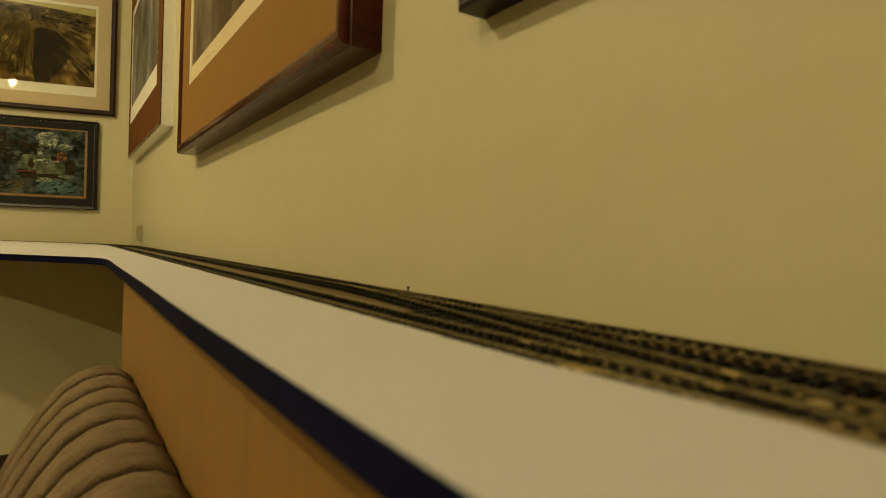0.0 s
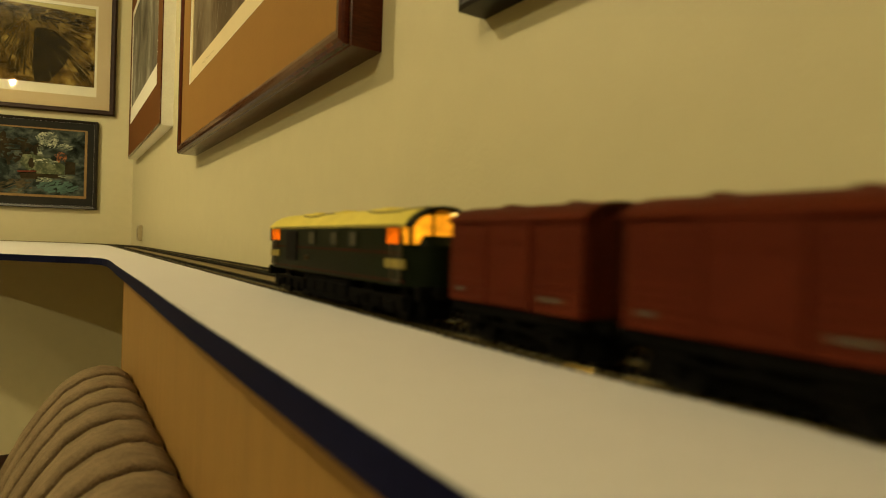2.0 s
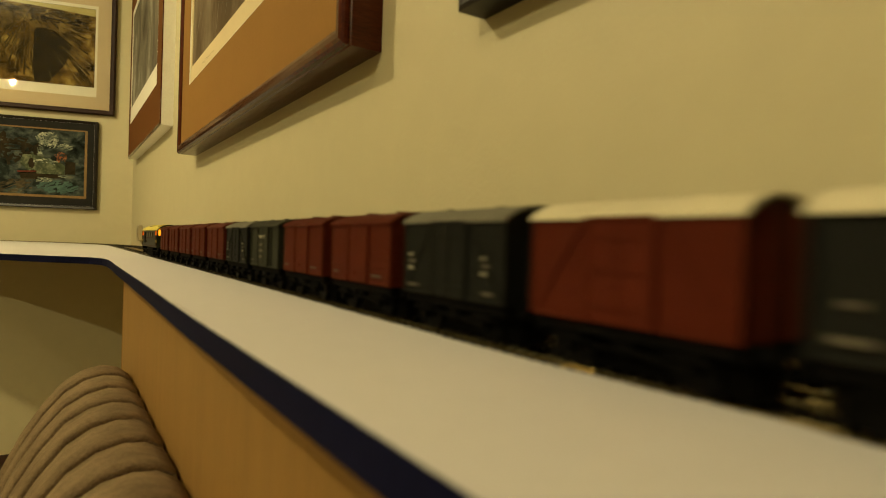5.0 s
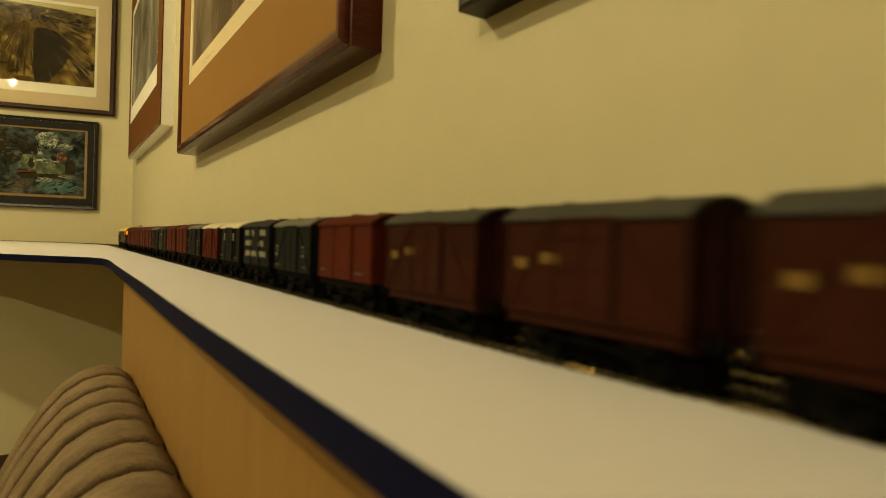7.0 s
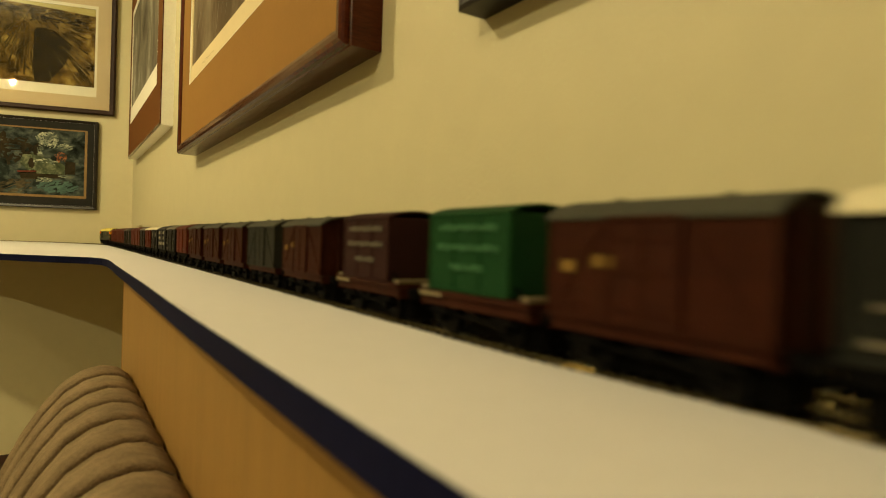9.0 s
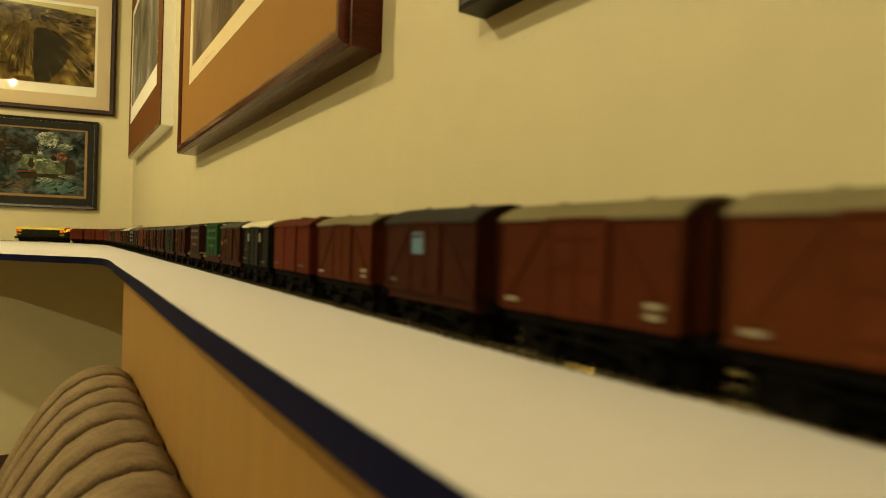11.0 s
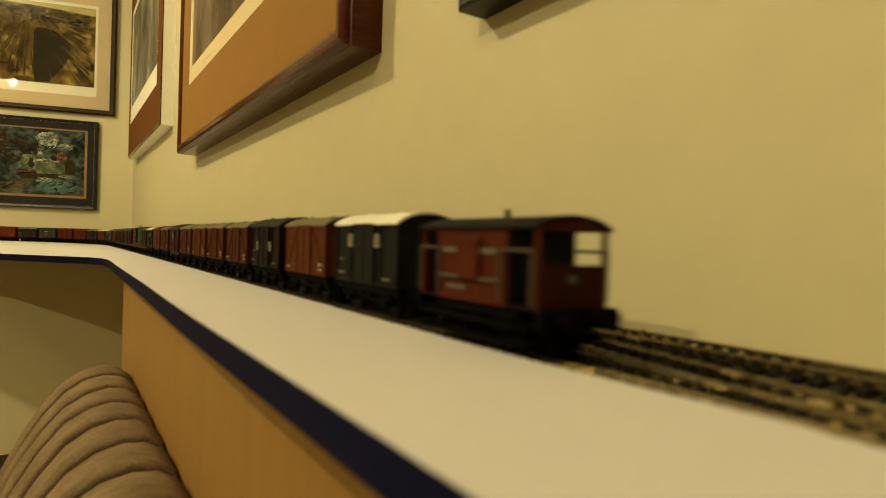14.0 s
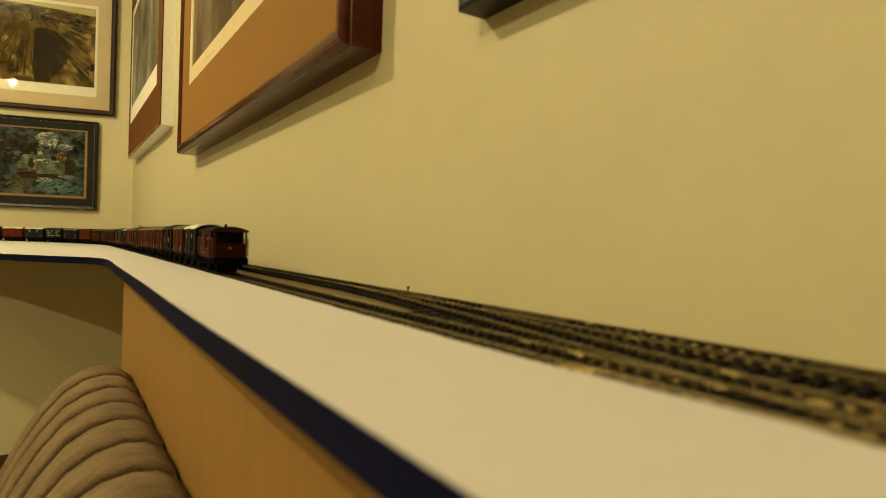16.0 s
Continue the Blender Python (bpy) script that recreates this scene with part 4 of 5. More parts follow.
def marks(v, kind):
    """Lettering as plain bars: y from the front end, z above the rail."""
    low = SILL + 0.0045
    if kind == "corners":
        for y, w in ((-0.0085, 0.0085), (-0.060, 0.006)):
            bar(v, "lettering_bar", y, low - 0.001, w, 0.0011, DIM)
            bar(v, "lettering_bar", y + 0.0022, low + 0.0060, w * 0.40, 0.0014, LETTER)
            bar(v, "lettering_bar", y + 0.0010, low + 0.0088, w * 0.55, 0.0014, DIM)
            bar(v, "lettering_bar", y + 0.0026, low + 0.0116, w * 0.30, 0.0013, LETTER)
    elif kind == "lower":
        bar(v, "lettering_bar", -0.0065, low - 0.001, 0.006, 0.0011, LETTER)
        bar(v, "lettering_bar", -0.0620, low + 0.002, 0.0055, 0.0013, LETTER)
        bar(v, "lettering_bar", -0.0620, low - 0.0008, 0.005, 0.0012, LETTER)
    elif kind in ("letters", "low letters"):
        for y in (-0.0190, -0.0488):
            z = EAVES - (0.0090 if kind == "letters" else 0.0150)
            bar(v, "letter_stroke", y + 0.0020, z, 0.0012, 0.0062, LETTER)
            bar(v, "letter_stroke", y - 0.0020, z - 0.0003, 0.0011, 0.0056, LETTER)
            for dz in (-0.0026, 0.0, 0.0026):
                bar(v, "letter_stroke", y, z + dz, 0.0030, 0.0011, LETTER)
        bar(v, "lettering_bar", -0.0085, low, 0.0085, 0.0014, DIM)
        bar(v, "lettering_bar", -0.0085, low + 0.007, 0.005, 0.0011, DIM)
        bar(v, "lettering_bar", -0.0590, low - 0.001, 0.0085, 0.0013, DIM)
    elif kind == "yellow":
        for y, w in ((-0.0086, 0.0055), (-0.0216, 0.0072)):
            bar(v, "letter_block", y, EAVES - (0.0148 if y > -0.01 else 0.0130), w, 0.0034, YELLOW)
        bar(v, "lettering_bar", -0.0085, low, 0.006, 0.0011, MAROON)
    elif kind == "rows":
        for k, z in enumerate((EAVES - 0.0055, EAVES - 0.0135, EAVES - 0.0215)):
            for y0, w0 in (((-0.011, 0.010), (-0.026, 0.010), (-0.052, 0.018)), ((-0.016, 0.019), (-0.049, 0.014)), ((-0.023, 0.031), (-0.053, 0.018)))[k]:
                n = max(3, round(w0 / 0.0042))
                for i in range(n):
                    y, w = y0 - w0 / 2 + w0 * (i + 0.5) / n, w0 / n * 0.66
                    bar(v, "letter_block", y, z + 0.0004 * (i % 2), w, 0.0044 - 0.0008 * (i % 3 == 1), LETTER)
    elif kind == "notice":
        bar(v, "lettering_bar", -0.030, EAVES - 0.0080, 0.016, 0.0024, LETTER)
        bar(v, "lettering_bar", -0.030, EAVES - 0.0140, 0.010, 0.0020, DIM)
        bar(v, "lettering_bar", -0.030, EAVES - 0.0185, 0.011, 0.0020, DIM)
        bar(v, "lettering_bar", -0.030, EAVES - 0.0230, 0.009, 0.0018, DIM)
        bar(v, "lettering_bar", -0.008, low, 0.006, 0.0012, DIM)
    elif kind == "patch":
        bar(v, "paper_patch", -0.0285, EAVES - 0.0095, 0.0105, 0.0090, PATCH)
        bar(v, "lettering_bar", -0.0085, low, 0.006, 0.0011, DIM)
    elif kind == "faint":
        bar(v, "lettering_bar", -0.056, low, 0.010, 0.0009, DIM)
        bar(v, "lettering_bar", -0.008, low, 0.006, 0.0009, DIM)


GROUP = "wagons of the goods train"


def van(style, body, roof, kind, label, rise=0.0055, solebar=BLACK):
    """A four-wheeled covered goods van; its origin is at rail level in the middle of its front end."""
    v = tagged(new("goods_van"), label, "wagon", GROUP)
    shell(v, style, rise, body)
    fit_part("roof", roof_mesh(BODY, rise, style == "boards"), roof, v, label="curved roof" if roof != body else "")
    for s in (-1, 1):
        side_door(v, style, body, s)
        if style == "planks":
            for turn in (0, math.pi):
                fit_part("brace", brace_mesh(), body, v, (s * (HALF + 0.0001), -BODY / 2, 0)).rotation_euler.z = turn
    chassis(v, BODY, solebar)
    marks(v, kind)
    return v


def container_wagon(body, label):
    """A flat wagon with a covered container on it."""
    v = tagged(new("container_wagon"), label, "wagon", GROUP)
    part("deck", box(B(), -HALF, -BODY, SILL, HALF, 0, SILL + 0.0022, 0.0002), MAROON, v)
    for y in (-0.0052, -BODY + 0.0012):
        part("end_chock", box(B(), -HALF + 0.001, y, SILL + 0.0022, HALF - 0.001, y + 0.004, SILL + 0.0040, 0.0003), BUFF, v, "bare pale wood")
    bar(v, "lettering_bar", -0.010, SILL + 0.0008, 0.016, 0.0018, BUFF)
    y0, y1, h0, h1 = -0.0060, -0.0570, SILL + 0.0026, 0.0475
    con = part("container", box(B(), -0.0150, y1, h0, 0.0150, y0, h1, 0.0004), body, v)
    for s in (-1, 1):
        for i in range(4):
            fit_part("rib", block_mesh("rib", 0.0008, 0.0011, h1 - h0), body, con, (s * 0.0151, y0 - 0.0006 + (y1 - y0 + 0.0012) * i / 3, (h0 + h1) / 2))
        for z in (h0 + 0.0006, h1 - 0.0006):
            fit_part("rail", block_mesh("rail", 0.0007, y0 - y1, 0.0011), body, con, (s * 0.0151, (y0 + y1) / 2, z))
    part("container_roof", prism(B(), roof_outline(0.0157, h1, 0.0036), "y", y1 - 0.0004, y0 + 0.0004), body, con)
    for s in (-1, 1):
        for x, a in ((s * 0.012, y0), (s * 0.012, y1)):
            part("chain", rod(B(), (x, a, h0 + 0.004), (x, a + (0.004 if a == y0 else -0.006), SILL + 0.002), 0.0004, 6), BLACK, v)
    ink = PALE_GREEN if body == GREEN else DIM
    for z, w, n in ((h1 - 0.0055, 0.038, 9), (h1 - 0.0130, 0.040, 8), (h1 - 0.0205, 0.022, 6)):
        for i in range(n):
            y = (y0 + y1) / 2 - 0.001 - w / 2 + w * (i + 0.5) / n
            bar(con, "letter_bar", y, z + 0.0003 * (i % 2), w / n * (0.55 + 0.13 * (i * 5 % 3)), 0.0026 - 0.0006 * (i % 3 == 2), ink, x=0.0152)
    chassis(v, BODY, MAROON)
    return v


def brake_van():
    v = tagged(new("brake_van"), "dark red guard's brake van with open veranda ends", "wagon", GROUP)
    n, EAVES = 0.0700, 0.0428
    c0, c1 = -0.0120, -0.0550
    part("cabin", box(B(), -HALF + 0.0006, c1, SILL, HALF - 0.0006, c0, EAVES), BRAKE_RED, v)
    bricks_of(v, "cabin_plank", (0.0007, (c0 - c1) / 18 - 0.00025, EAVES - SILL - 0.0006),
              [(s * (HALF - 0.00045), c1 + (c0 - c1) * (i + 0.5) / 18, (SILL + EAVES) / 2 - 0.0003) for s in (-1, 1) for i in range(18)], BRAKE_RED)
    part("roof", prism(B(), roof_outline(HALF + 0.0012, EAVES - 0.0004, 0.0042), "y", -n - 0.0012, 0.0012), JET, v, "dark curved roof")
    for end in (0.0, -n + 0.0010):
        part("veranda_end", box(B(), -HALF + 0.001, end - 0.0010, SILL, HALF - 0.001, end, SILL + 0.0150, 0.0001), MAROON, v)
        for s in (-1, 1):
            part("corner_post", box(B(), s * (HALF - 0.0022), end - 0.0012, SILL, s * (HALF - 0.0004), end + 0.0002, EAVES), BRAKE_RED, v)
        part("valance", prism(B(), [(x, z) for x, z in roof_outline(HALF - 0.0006, EAVES - 0.0016, 0.0038)[:15]], "y", end - 0.0010, end), BRAKE_RED, v)
    part("floor", box(B(), -HALF + 0.0008, -n, SILL - 0.0001, HALF - 0.0008, 0, SILL + 0.0008), CHOC, v)
    for s in (-1, 1):
        part("ducket", box(B(), s * (HALF - 0.0002), c1 + 0.014, SILL + 0.008, s * (HALF + 0.0022), c1 + 0.026, EAVES - 0.004, 0.0007), BRAKE_RED, v)
        for y in (-0.0008, c0 - 0.002, c1 + 0.002, -n + 0.001):
            part("handrail", rod(B(), (s * (HALF + 0.0008), y, SILL + 0.002), (s * (HALF + 0.0008), y, SILL + 0.020), 0.00055, 6), HANDRAIL, v)
        for a, b in ((-0.0008, c0 - 0.002), (c1 + 0.002, -n + 0.001)):
            part("handrail", rod(B(), (s * (HALF + 0.0008), a, SILL + 0.0195), (s * (HALF + 0.0008), b, SILL + 0.0195), 0.00055, 6), HANDRAIL, v)
        part("handrail", rod(B(), (s * (HALF + 0.0006), c0 - 0.003, SILL + 0.0090), (s * (HALF + 0.0006), c1 + 0.003, SILL + 0.0085), 0.0008, 6), HANDRAIL, v)
        part("step_board", box(B(), s * (HALF - 0.002), -n + 0.002, 0.0085, s * (HALF + 0.0022), -0.002, 0.0096), BLACK, v)
        part("step_board", box(B(), s * (HALF - 0.002), -n + 0.004, 0.0032, s * (HALF + 0.0026), -0.004, 0.0042), BLACK, v)
        bar(v, "lettering_bar", -0.026, SILL + 0.0050, 0.012, 0.0016, DIM, sides=(s,))
        bar(v, "lettering_bar", -0.046, EAVES - 0.0090, 0.009, 0.0022, DIM, sides=(s,))
        bar(v, "lettering_bar", -0.0215, EAVES - 0.0090, 0.009, 0.0022, DIM, sides=(s,))
    part("chimney", rod(B(), (0.004, -0.030, EAVES + 0.003), (0.004, -0.030, EAVES + 0.0072), 0.0012, 10), BLACK, v)
    part("number_bar", box(B(), -0.0022, -n - 0.0004, SILL + 0.0090, 0.0012, -n - 0.0001, SILL + 0.0116), DIM, v)
    part("ballast_box", box(B(), -0.0150, -n, 0.0100, 0.0150, -n + 0.010, SILL - 0.0003, 0.0004), BLACK, v)
    part("ballast_box", box(B(), -0.0150, -0.010, 0.0100, 0.0150, 0, SILL - 0.0003, 0.0004), BLACK, v)
    # black panels over the cabin ends put the veranda's shade into the colour
    for y in (c0 + 0.0002, c1 - 0.0006):
        part("cabin_end", box(B(), -HALF + 0.0012, y, SILL + 0.0009, HALF - 0.0012, y + 0.0004, EAVES), JET, v, "cabin end wall, blackened for the veranda's shade")
    for end, d in ((0.0, 1), (-n, -1)):
        part("buffer_beam", box(B(), -0.0168, end, 0.0088, 0.0168, end + d * 0.0038, 0.0156, 0.0005), BLACK, v)
        for s in (-1, 1):
            part("buffer_housing", rod(B(), (s * 0.0086, end, 0.0128), (s * 0.0086, end + d * 0.0088, 0.0128), 0.0022, 12), BLACK, v)
            part("buffer_head", rod(B(), (s * 0.0086, end + d * 0.0088, 0.0128), (s * 0.0086, end + d * 0.0100, 0.0128), 0.0040, 14), BLACK, v)
            part("step", box(B(), s * 0.0130, end - d * 0.001, 0.0040, s * 0.0195, end - d * 0.010, 0.0052), BLACK, v)
    chassis(v, n, BLACK, (0.0170, 0.0530))
    return v


def locomotive():
    """A two-cab diesel on two bogies, 216 mm long; its origin is at rail level in the middle of its front end."""
    v = tagged(new("diesel_locomotive"), "dark green diesel locomotive with cream roof and lit orange cabs", "locomotive")
    n, w = 0.2160, 0.0172
    sill, eave, rise = 0.0165, 0.0442, 0.0088
    part("body", box(B(), -w, -n + 0.0165, sill, w, -0.0165, eave), LOCO, v)
    part("roof", prism(B(), roof_outline(w + 0.0003, eave - 0.0002, rise, 20, 0.0012), "y", -n + 0.0135, -0.0135), LEMON, v, "lemon cream roof")
    for y, ln in ((-0.062, 0.030), (-0.108, 0.018), (-0.160, 0.020)):
        hatch = part("roof_hatch", box(B(), -0.0075, y - ln / 2, eave + rise - 0.0024, 0.0075, y + ln / 2, eave + rise - 0.0004, 0.0004), LEMON, v)
        part("fan", rod(B(), (0, y, eave + rise - 0.0010), (0, y, eave + rise + 0.0003), 0.0055, 18), LEMON, hatch)
    for s in (-1, 1):
        for y, step in ((-0.052, 0.012), (-0.148, 0.014)):
            # stepped brown rods stand in for the shadow under the raised roof panel
            bm = B()
            line = [(y, 0.0085, 0.0072), (y - step, 0.0110, 0.0061), (y - 2.6 * step, 0.0110, 0.0061), (y - 3.1 * step, 0.0080, 0.0073), (y - 4.2 * step, 0.0072, 0.0076)]
            for p, q in zip(line, line[1:]):
                rod(bm, (s * p[1], p[0], eave + p[2]), (s * q[1], q[0], eave + q[2]), 0.00045, 6)
            part("roof_seam", bm, BEIGE, v, "brown line for the shadow under a raised roof panel")
        part("cant_rail", box(B(), s * w, -n + 0.0165, eave - 0.0010, s * (w + 0.0003), -0.0165, eave - 0.0003), SLATE, v)
        part("waist_line", box(B(), s * w, -n + 0.017, 0.0308, s * (w + 0.00035), -0.017, 0.0315), LINING, v, "thin red line")
        part("lower_line", box(B(), s * w, -n + 0.012, 0.0184, s * (w + 0.00040), -0.012, 0.0190), LINING, v, "thin red line")
        grille = part("grille", box(B(), s * w, -0.0650, 0.0225, s * (w + 0.0006), -0.0450, 0.0410), JET, v)
        for k in range(13):
            fit_part("slat", block_mesh("slat", 0.0008, 0.0190, 0.0006), JET, grille, (s * (w + 0.0008), -0.0550, 0.0234 + k * 0.00138))
        for y in (-0.0910, -0.1245, -0.1490):
            fr = part("side_window", box(B(), s * w, y - 0.0056, 0.0322, s * (w + 0.0005), y + 0.0056, 0.0415, 0.0003), LOCO, v)
            part("pane", box(B(), s * (w + 0.0004), y - 0.0044, 0.0332, s * (w + 0.0007), y + 0.0044, 0.0405), PANE, fr)
        part("crest", box(B(), s * w, -0.0850, 0.0235, s * (w + 0.0004), -0.0785, 0.0268, 0.0008), CREST, v, "small gold crest")
        for near, d in ((-0.0240, -1), (-n + 0.0240, 1)):
            for dy in (0.0, 0.0085 * -d):
                part("handrail", rod(B(), (s * (w + 0.0007), near + dy, 0.0190), (s * (w + 0.0007), near + dy, 0.0355), 0.0005, 6), HANDRAIL, v)
            part("cab_door", box(B(), s * w, near - 0.0080 * d, 0.0175, s * (w + 0.0003), near - 0.0006 * d, 0.0345, 0.0001), DOOR, v)
            part("kick_plate", box(B(), s * w, near - 0.0085 * d, 0.0186, s * (w + 0.0006), near, 0.0191), HANDRAIL, v)
        for y0, y1 in ((-0.0120, -0.0300), (-n + 0.0120, -n + 0.0300)):
            part("cab_panel", box(B(), s * (w - 0.0002), y0, 0.0243, s * (w + 0.0009), y1, 0.0284, 0.0001), CAB_CREAM, v, "cream panel")
    for end, d in ((0.0, 1), (-n, -1)):
        # a cab: a bowed nose below, lit windows under an arched crown above
        def bow(z0, z1, k0, k1, grow=0.0):
            bm = B()
            low, high = [], []
            for i in range(17):
                a = -1 + 2 * i / 16
                out = (1 - abs(a) ** 3.0) * 0.0160
                low.append(bm.verts.new((a * (w + grow), end - d * (0.0160 - out * k0), z0)))
                high.append(bm.verts.new((a * (w + grow), end - d * (0.0160 - out * k1), z1)))
            tail_l = [bm.verts.new((x, end - d * 0.0170, z0)) for x in (w + grow, -w - grow)]
            tail_h = [bm.verts.new((x, end - d * 0.0170, z1)) for x in (w + grow, -w - grow)]
            a, b = low + tail_l, high + tail_h
            for i in range(len(a)):
                j = (i + 1) % len(a)
                bm.faces.new((a[i], a[j], b[j], b[i]))
            bm.faces.new(a[::-1])
            bm.faces.new(b)
            bmesh.ops.recalc_face_normals(bm, faces=bm.faces)
            return bm
        part("cab_nose", bow(sill, 0.0345, 1.0, 0.98), LOCO, v, smooth=False)
        part("nose_top", bow(0.0345, 0.0392, 0.97, 0.66), LOCO, v)
        band = [(-w + 0.0006, 0.0352), *[(x, z) for x, z in roof_outline(w - 0.0006, eave - 0.0012, rise - 0.0030, 18)[:19]], (w - 0.0006, 0.0352)]
        part("cab_window_band", prism(B(), band, "y", end - d * 0.0172, end - d * 0.0082), GLOW_HOT if d < 0 else GLOW, v, "orange lit cab windows")
        crown = roof_outline(w + 0.0001, eave - 0.0003, rise - 0.0002, 20, 0.0014)
        part("cab_crown", prism(B(), crown, "y", end - d * 0.0140, end - d * 0.0066), LEMON if d > 0 else LOCO, v, "cab roof edge")
        for x in (-0.0060, 0.0060):
            part("window_pillar", box(B(), x - 0.0006, end - d * 0.0090, 0.0370, x + 0.0006, end - d * 0.0076, 0.0500), LOCO, v)
        for s in (-1, 1):
            part("corner_pillar", box(B(), s * (w - 0.0013), end - d * 0.0100, 0.0345, s * (w + 0.0001), end - d * 0.0076, 0.0440), LOCO, v)
            part("cab_side_window", box(B(), s * (w - 0.0002), end - d * 0.0290, 0.0352, s * (w + 0.0005), end - d * 0.0190, 0.0424, 0.0002), GLOW, v, "orange lit window")
            part("buffer_shank", rod(B(), (s * 0.0088, end - d * 0.004, 0.0150), (s * 0.0088, end + d * 0.003, 0.0150), 0.0013, 10), BLACK, v)
            part("buffer_head", rod(B(), (s * 0.0088, end + d * 0.003, 0.0150), (s * 0.0088, end + d * 0.0038, 0.0150), 0.0030, 14), STEEL, v)
        if d < 0:
            for z in (0.0372, 0.0488):
                part("cab_bulb", box(B(), 0.0030, end - d * 0.0080, z - 0.0008, 0.0085, end - d * 0.0068, z + 0.0008, 0.0004), BULB, v, "bright bulb")
        part("buffer_beam", box(B(), -0.0160, end - d * 0.006, 0.0110, 0.0160, end - d * 0.0012, 0.0172, 0.0006), BLACK, v)
    tank = part("fuel_tank", box(B(), -0.0150, -0.140, 0.0024, 0.0150, -0.076, 0.0164, 0.0012), BLACK, v)
    for k in range(4):
        part("tank_box", box(B(), -0.0158, -0.138 + k * 0.0150, 0.0060, 0.0158, -0.127 + k * 0.0150, 0.0128, 0.0006), BLACK, tank)
    for mid in (-0.045, -n + 0.045):
        # centre block carried down almost to the rails to stand for the shade there
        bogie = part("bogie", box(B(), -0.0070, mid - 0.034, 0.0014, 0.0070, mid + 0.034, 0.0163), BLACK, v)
        for s in (-1, 1):
            part("side_frame", box(B(), s * 0.0136, mid - 0.0290, 0.0050, s * 0.0156, mid + 0.0290, 0.0120, 0.0005), BLACK, bogie)
            for y in (-0.0185, 0.0185):
                part("axle_box", box(B(), s * 0.0150, mid + y - 0.0030, 0.0042, s * 0.0168, mid + y + 0.0030, 0.0092, 0.0005), BLACK, bogie)
                wh = fit_part("wheel", wheel_mesh(0.0072), STEEL, bogie, (s * 0.0087, mid + y, 0.0073))
                wh.rotation_euler.z = 0 if s > 0 else math.pi
            for y in (-0.007, 0.007):
                part("spring", rod(B(), (s * 0.0160, mid + y, 0.0058), (s * 0.0160, mid + y, 0.0106), 0.0016, 8), BLACK, bogie)
    for end, turn in ((0.0, 0), (-n, math.pi)):
        k = fit_part("coupling", coupling_mesh(), BLACK, v, (0, end, 0))
        k.rotation_euler.z = turn
    return v


INSULATED = van("boards", RED, RED, "faint", "all-red boarded insulated van with red roof")
KINDS = {
    "I": (INSULATED, None),
    "G": (van("planks", GREY, PALE, "corners", "dark grey covered van with pale grey roof"), None),
    "S": (van("plain", SAGE, SAGE, "notice", "sage grey panelled van with white lettering"), None),
    "C": (van("planks", RED, CREAM, "none", "red covered van with cream roof and recessed door"), None),
    "L": (van("plain", GREY, CREAM, "letters", "dark grey covered van with cream roof, two white letters"), None),
    "R": (van("boards", JET, TAR, "rows", "black covered van with three rows of white lettering"), None),
    "Y": (van("planks", MAROON, SLATE, "yellow", "dark brown covered van, slate roof, yellow lettering", solebar=MAROON), None),
    "N": (van("planks", DUSK, SLATE, "none", "plain grey covered van with slate roof", solebar=MAROON), None),
    "M": (container_wagon(CRIMSON, "flat wagon carrying a dark crimson lettered container"), None),
    "E": (container_wagon(GREEN, "flat wagon carrying a bright green lettered container"), None),
    "B": (van("planks", BAUXITE, BEIGE, "lower", "bauxite brown planked van with weathered beige roof"), None),
    "O": (van("planks", RUST, BEIGE, "lower", "orange-brown planked van with weathered beige roof"), None),
    "P": (van("planks", MAROON, TAR, "patch", "dark brown van with a pale blue paper patch", rise=0.0066, solebar=MAROON), None),
    "D": (van("plain", CHOC, TAR, "low letters", "near-black brown van with two white letters", rise=0.0066), None),
    "W": (van("plain", GREY, WHITE_ROOF, "letters", "dark grey van with white roof, two white letters"), None),
}
ORDER = "IIIIIGSIIGCLRGIYYYNYMEYLIBPBOBBDOW"
CONSIST = [(locomotive(), 0.200)]
used = set()
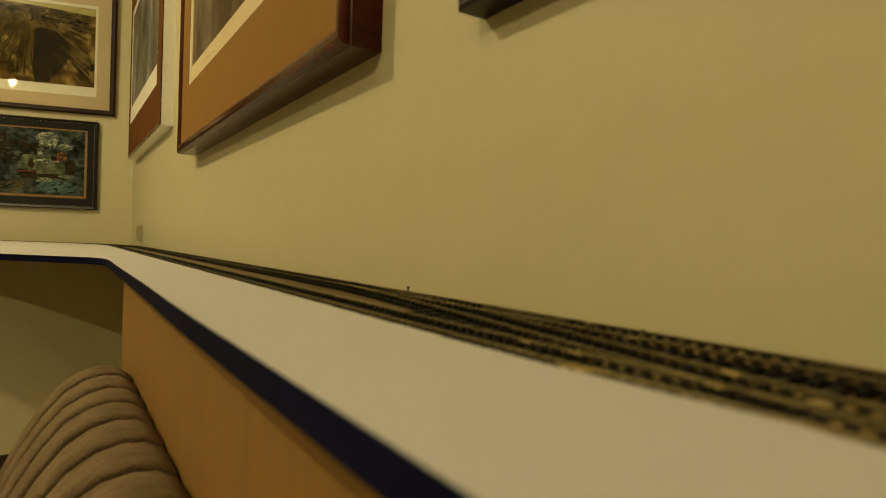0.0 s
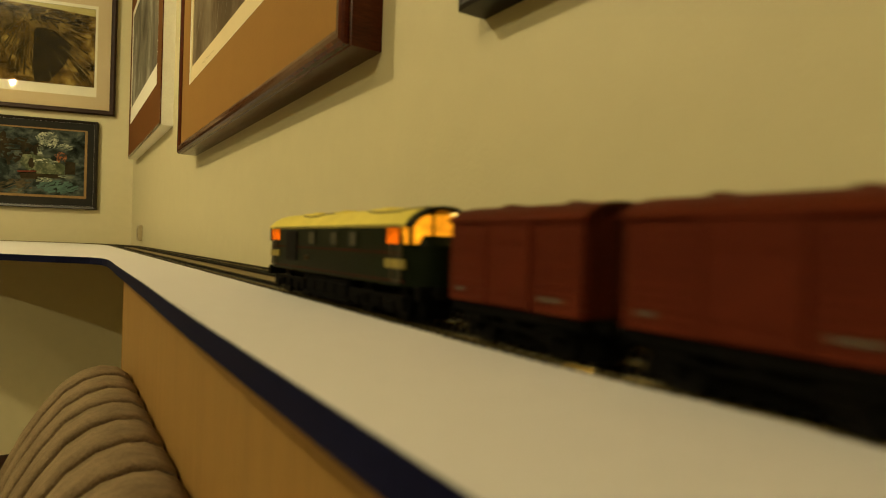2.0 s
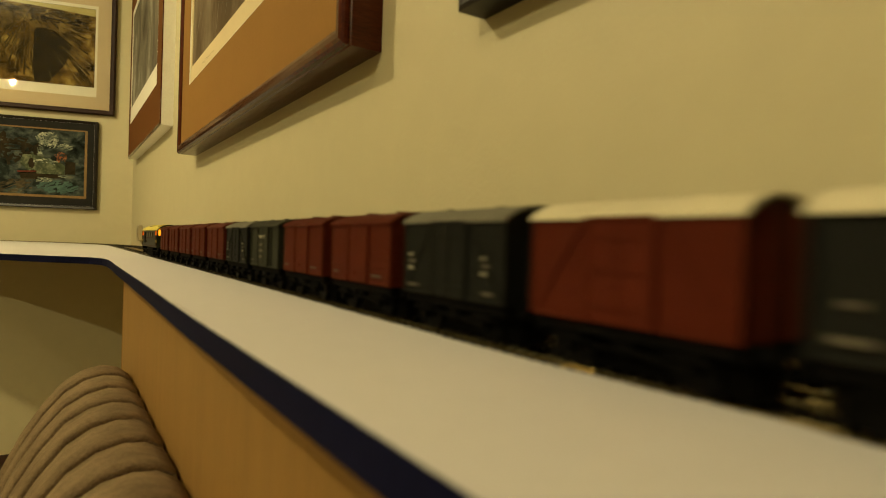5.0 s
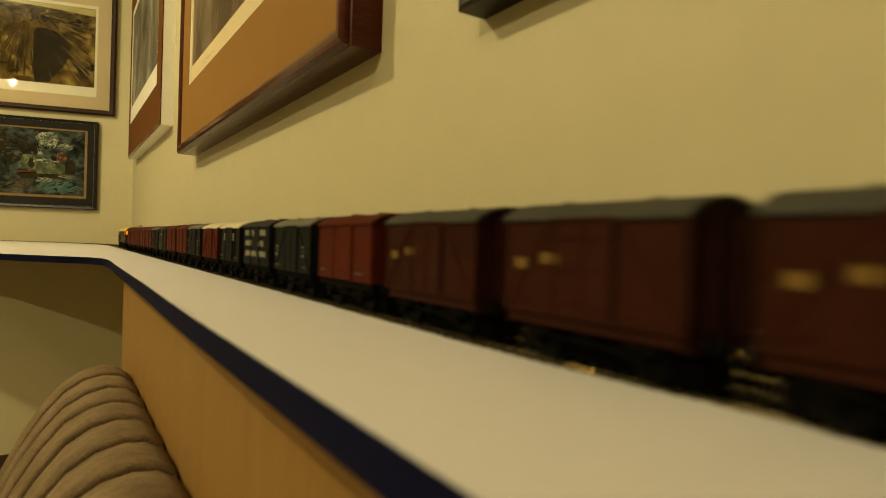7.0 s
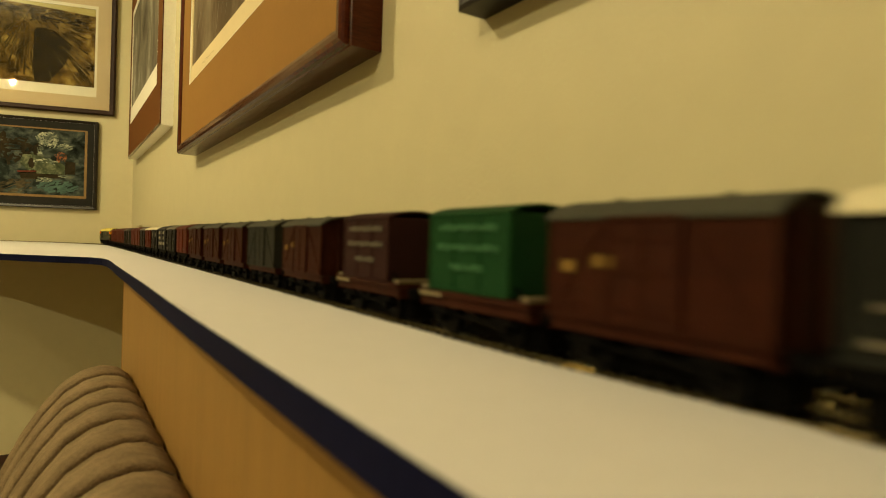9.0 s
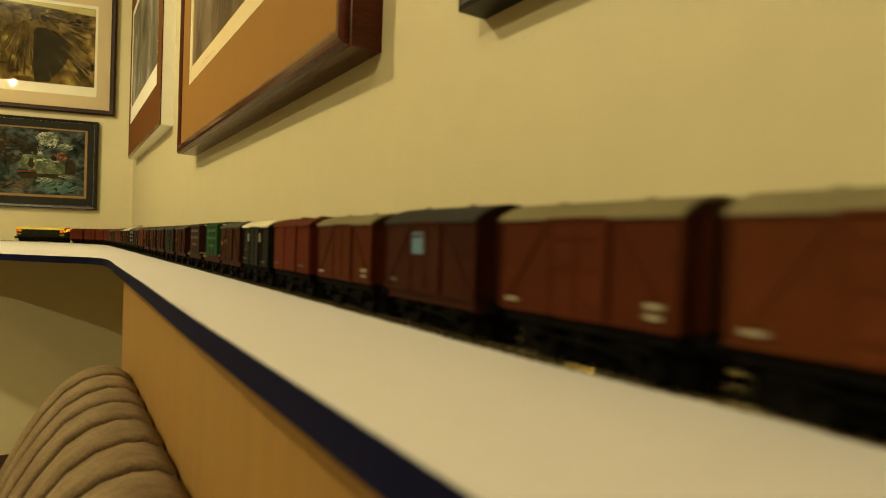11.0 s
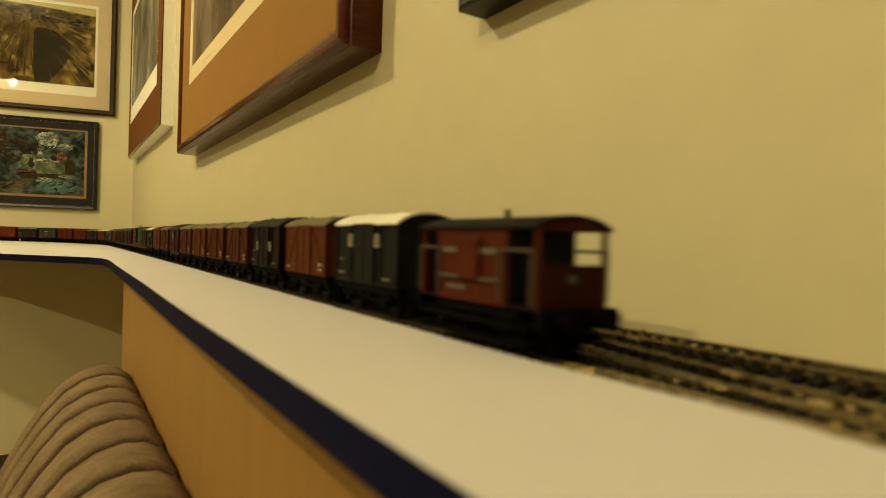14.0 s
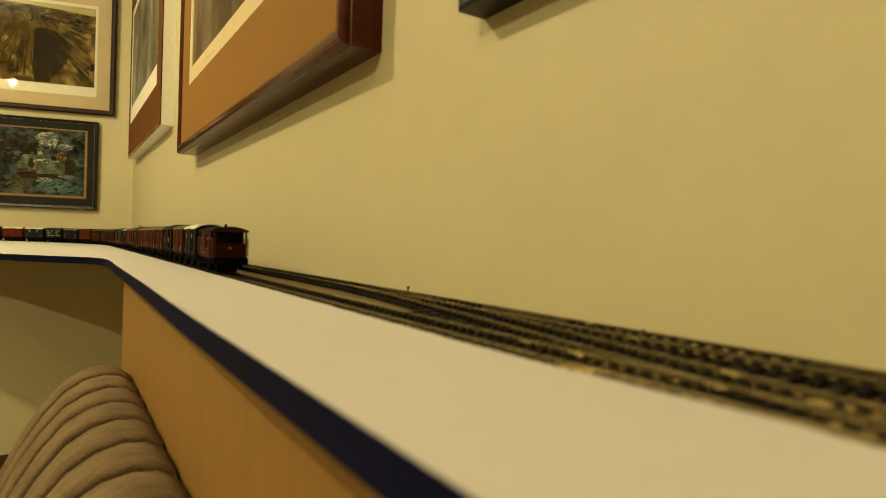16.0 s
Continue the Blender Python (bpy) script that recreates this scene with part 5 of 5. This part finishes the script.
for k in ORDER:
    first = KINDS[k][0]
    CONSIST.append((copy_thing(first, Matrix()) if k in used else first, 0.069))
    used.add(k)
CONSIST.append((brake_van(), 0.070))

PITCH = [1.225, .445, .446, .441, .455, .438, .433, .439, .443, .441, .443, .44, .448, .445, .446, .454, .461, .459, .466, .474,
         .495, .469, .416, .431, .45, .452, .455, .452, .434, .43, .447, .442, .452, .455, .483]
ADVANCE = [(0, 0.0), (1.2, 1.588), (2.6, 3.499), (4.2, 5.733), (6.3, 8.647), (7.0, 9.612), (8.0, 11.000), (8.6, 11.775), (9.2, 12.524), (11.3, 14.982),
           (12.2, 15.955), (13.2, 17.110), (14.2, 18.311), (16.0, 20.571)]
SCALE = 0.1872                 # metres of way to one unit of PITCH and ADVANCE


def advance(t):
    """How far the train has come, a smooth curve through ADVANCE."""
    ts, ds = [a for a, _ in ADVANCE], [b for _, b in ADVANCE]
    sl = [(ds[i + 1] - ds[i]) / (ts[i + 1] - ts[i]) for i in range(len(ts) - 1)]
    m = [sl[0]] + [(sl[i] + sl[i - 1]) / 2 for i in range(1, len(sl))] + [sl[-1]]
    i = min(max(sum(1 for a in ts if a <= t) - 1, 0), len(sl) - 1)
    h = ts[i + 1] - ts[i]
    u = (t - ts[i]) / h
    return ((2 * u ** 3 - 3 * u ** 2 + 1) * ds[i] + (u ** 3 - 2 * u ** 2 + u) * h * m[i]
            + (3 * u ** 2 - 2 * u ** 3) * ds[i + 1] + (u ** 3 - u ** 2) * h * m[i + 1])


def motions():
    """The whole train runs along the track and round the corner."""
    behind = 0.0
    for i, (thing, wheelbase) in enumerate(CONSIST):
        if i:
            behind += PITCH[i - 1]
        rows = []
        for k in range(65):
            t = k * 0.25
            s = SCALE * (advance(t) - behind) - 0.0818 + (0.0085 if i == 0 else 0.0)
            (p, a), (q, _) = on_route(s), on_route(s - wheelbase)
            d = p - q
            rows.append((t, Matrix.Translation((p.x, p.y, RAIL_TOP)) @ Matrix.Rotation(math.atan2(-d.x, d.y), 4, "Z")))
        walk(thing, rows)


motions()
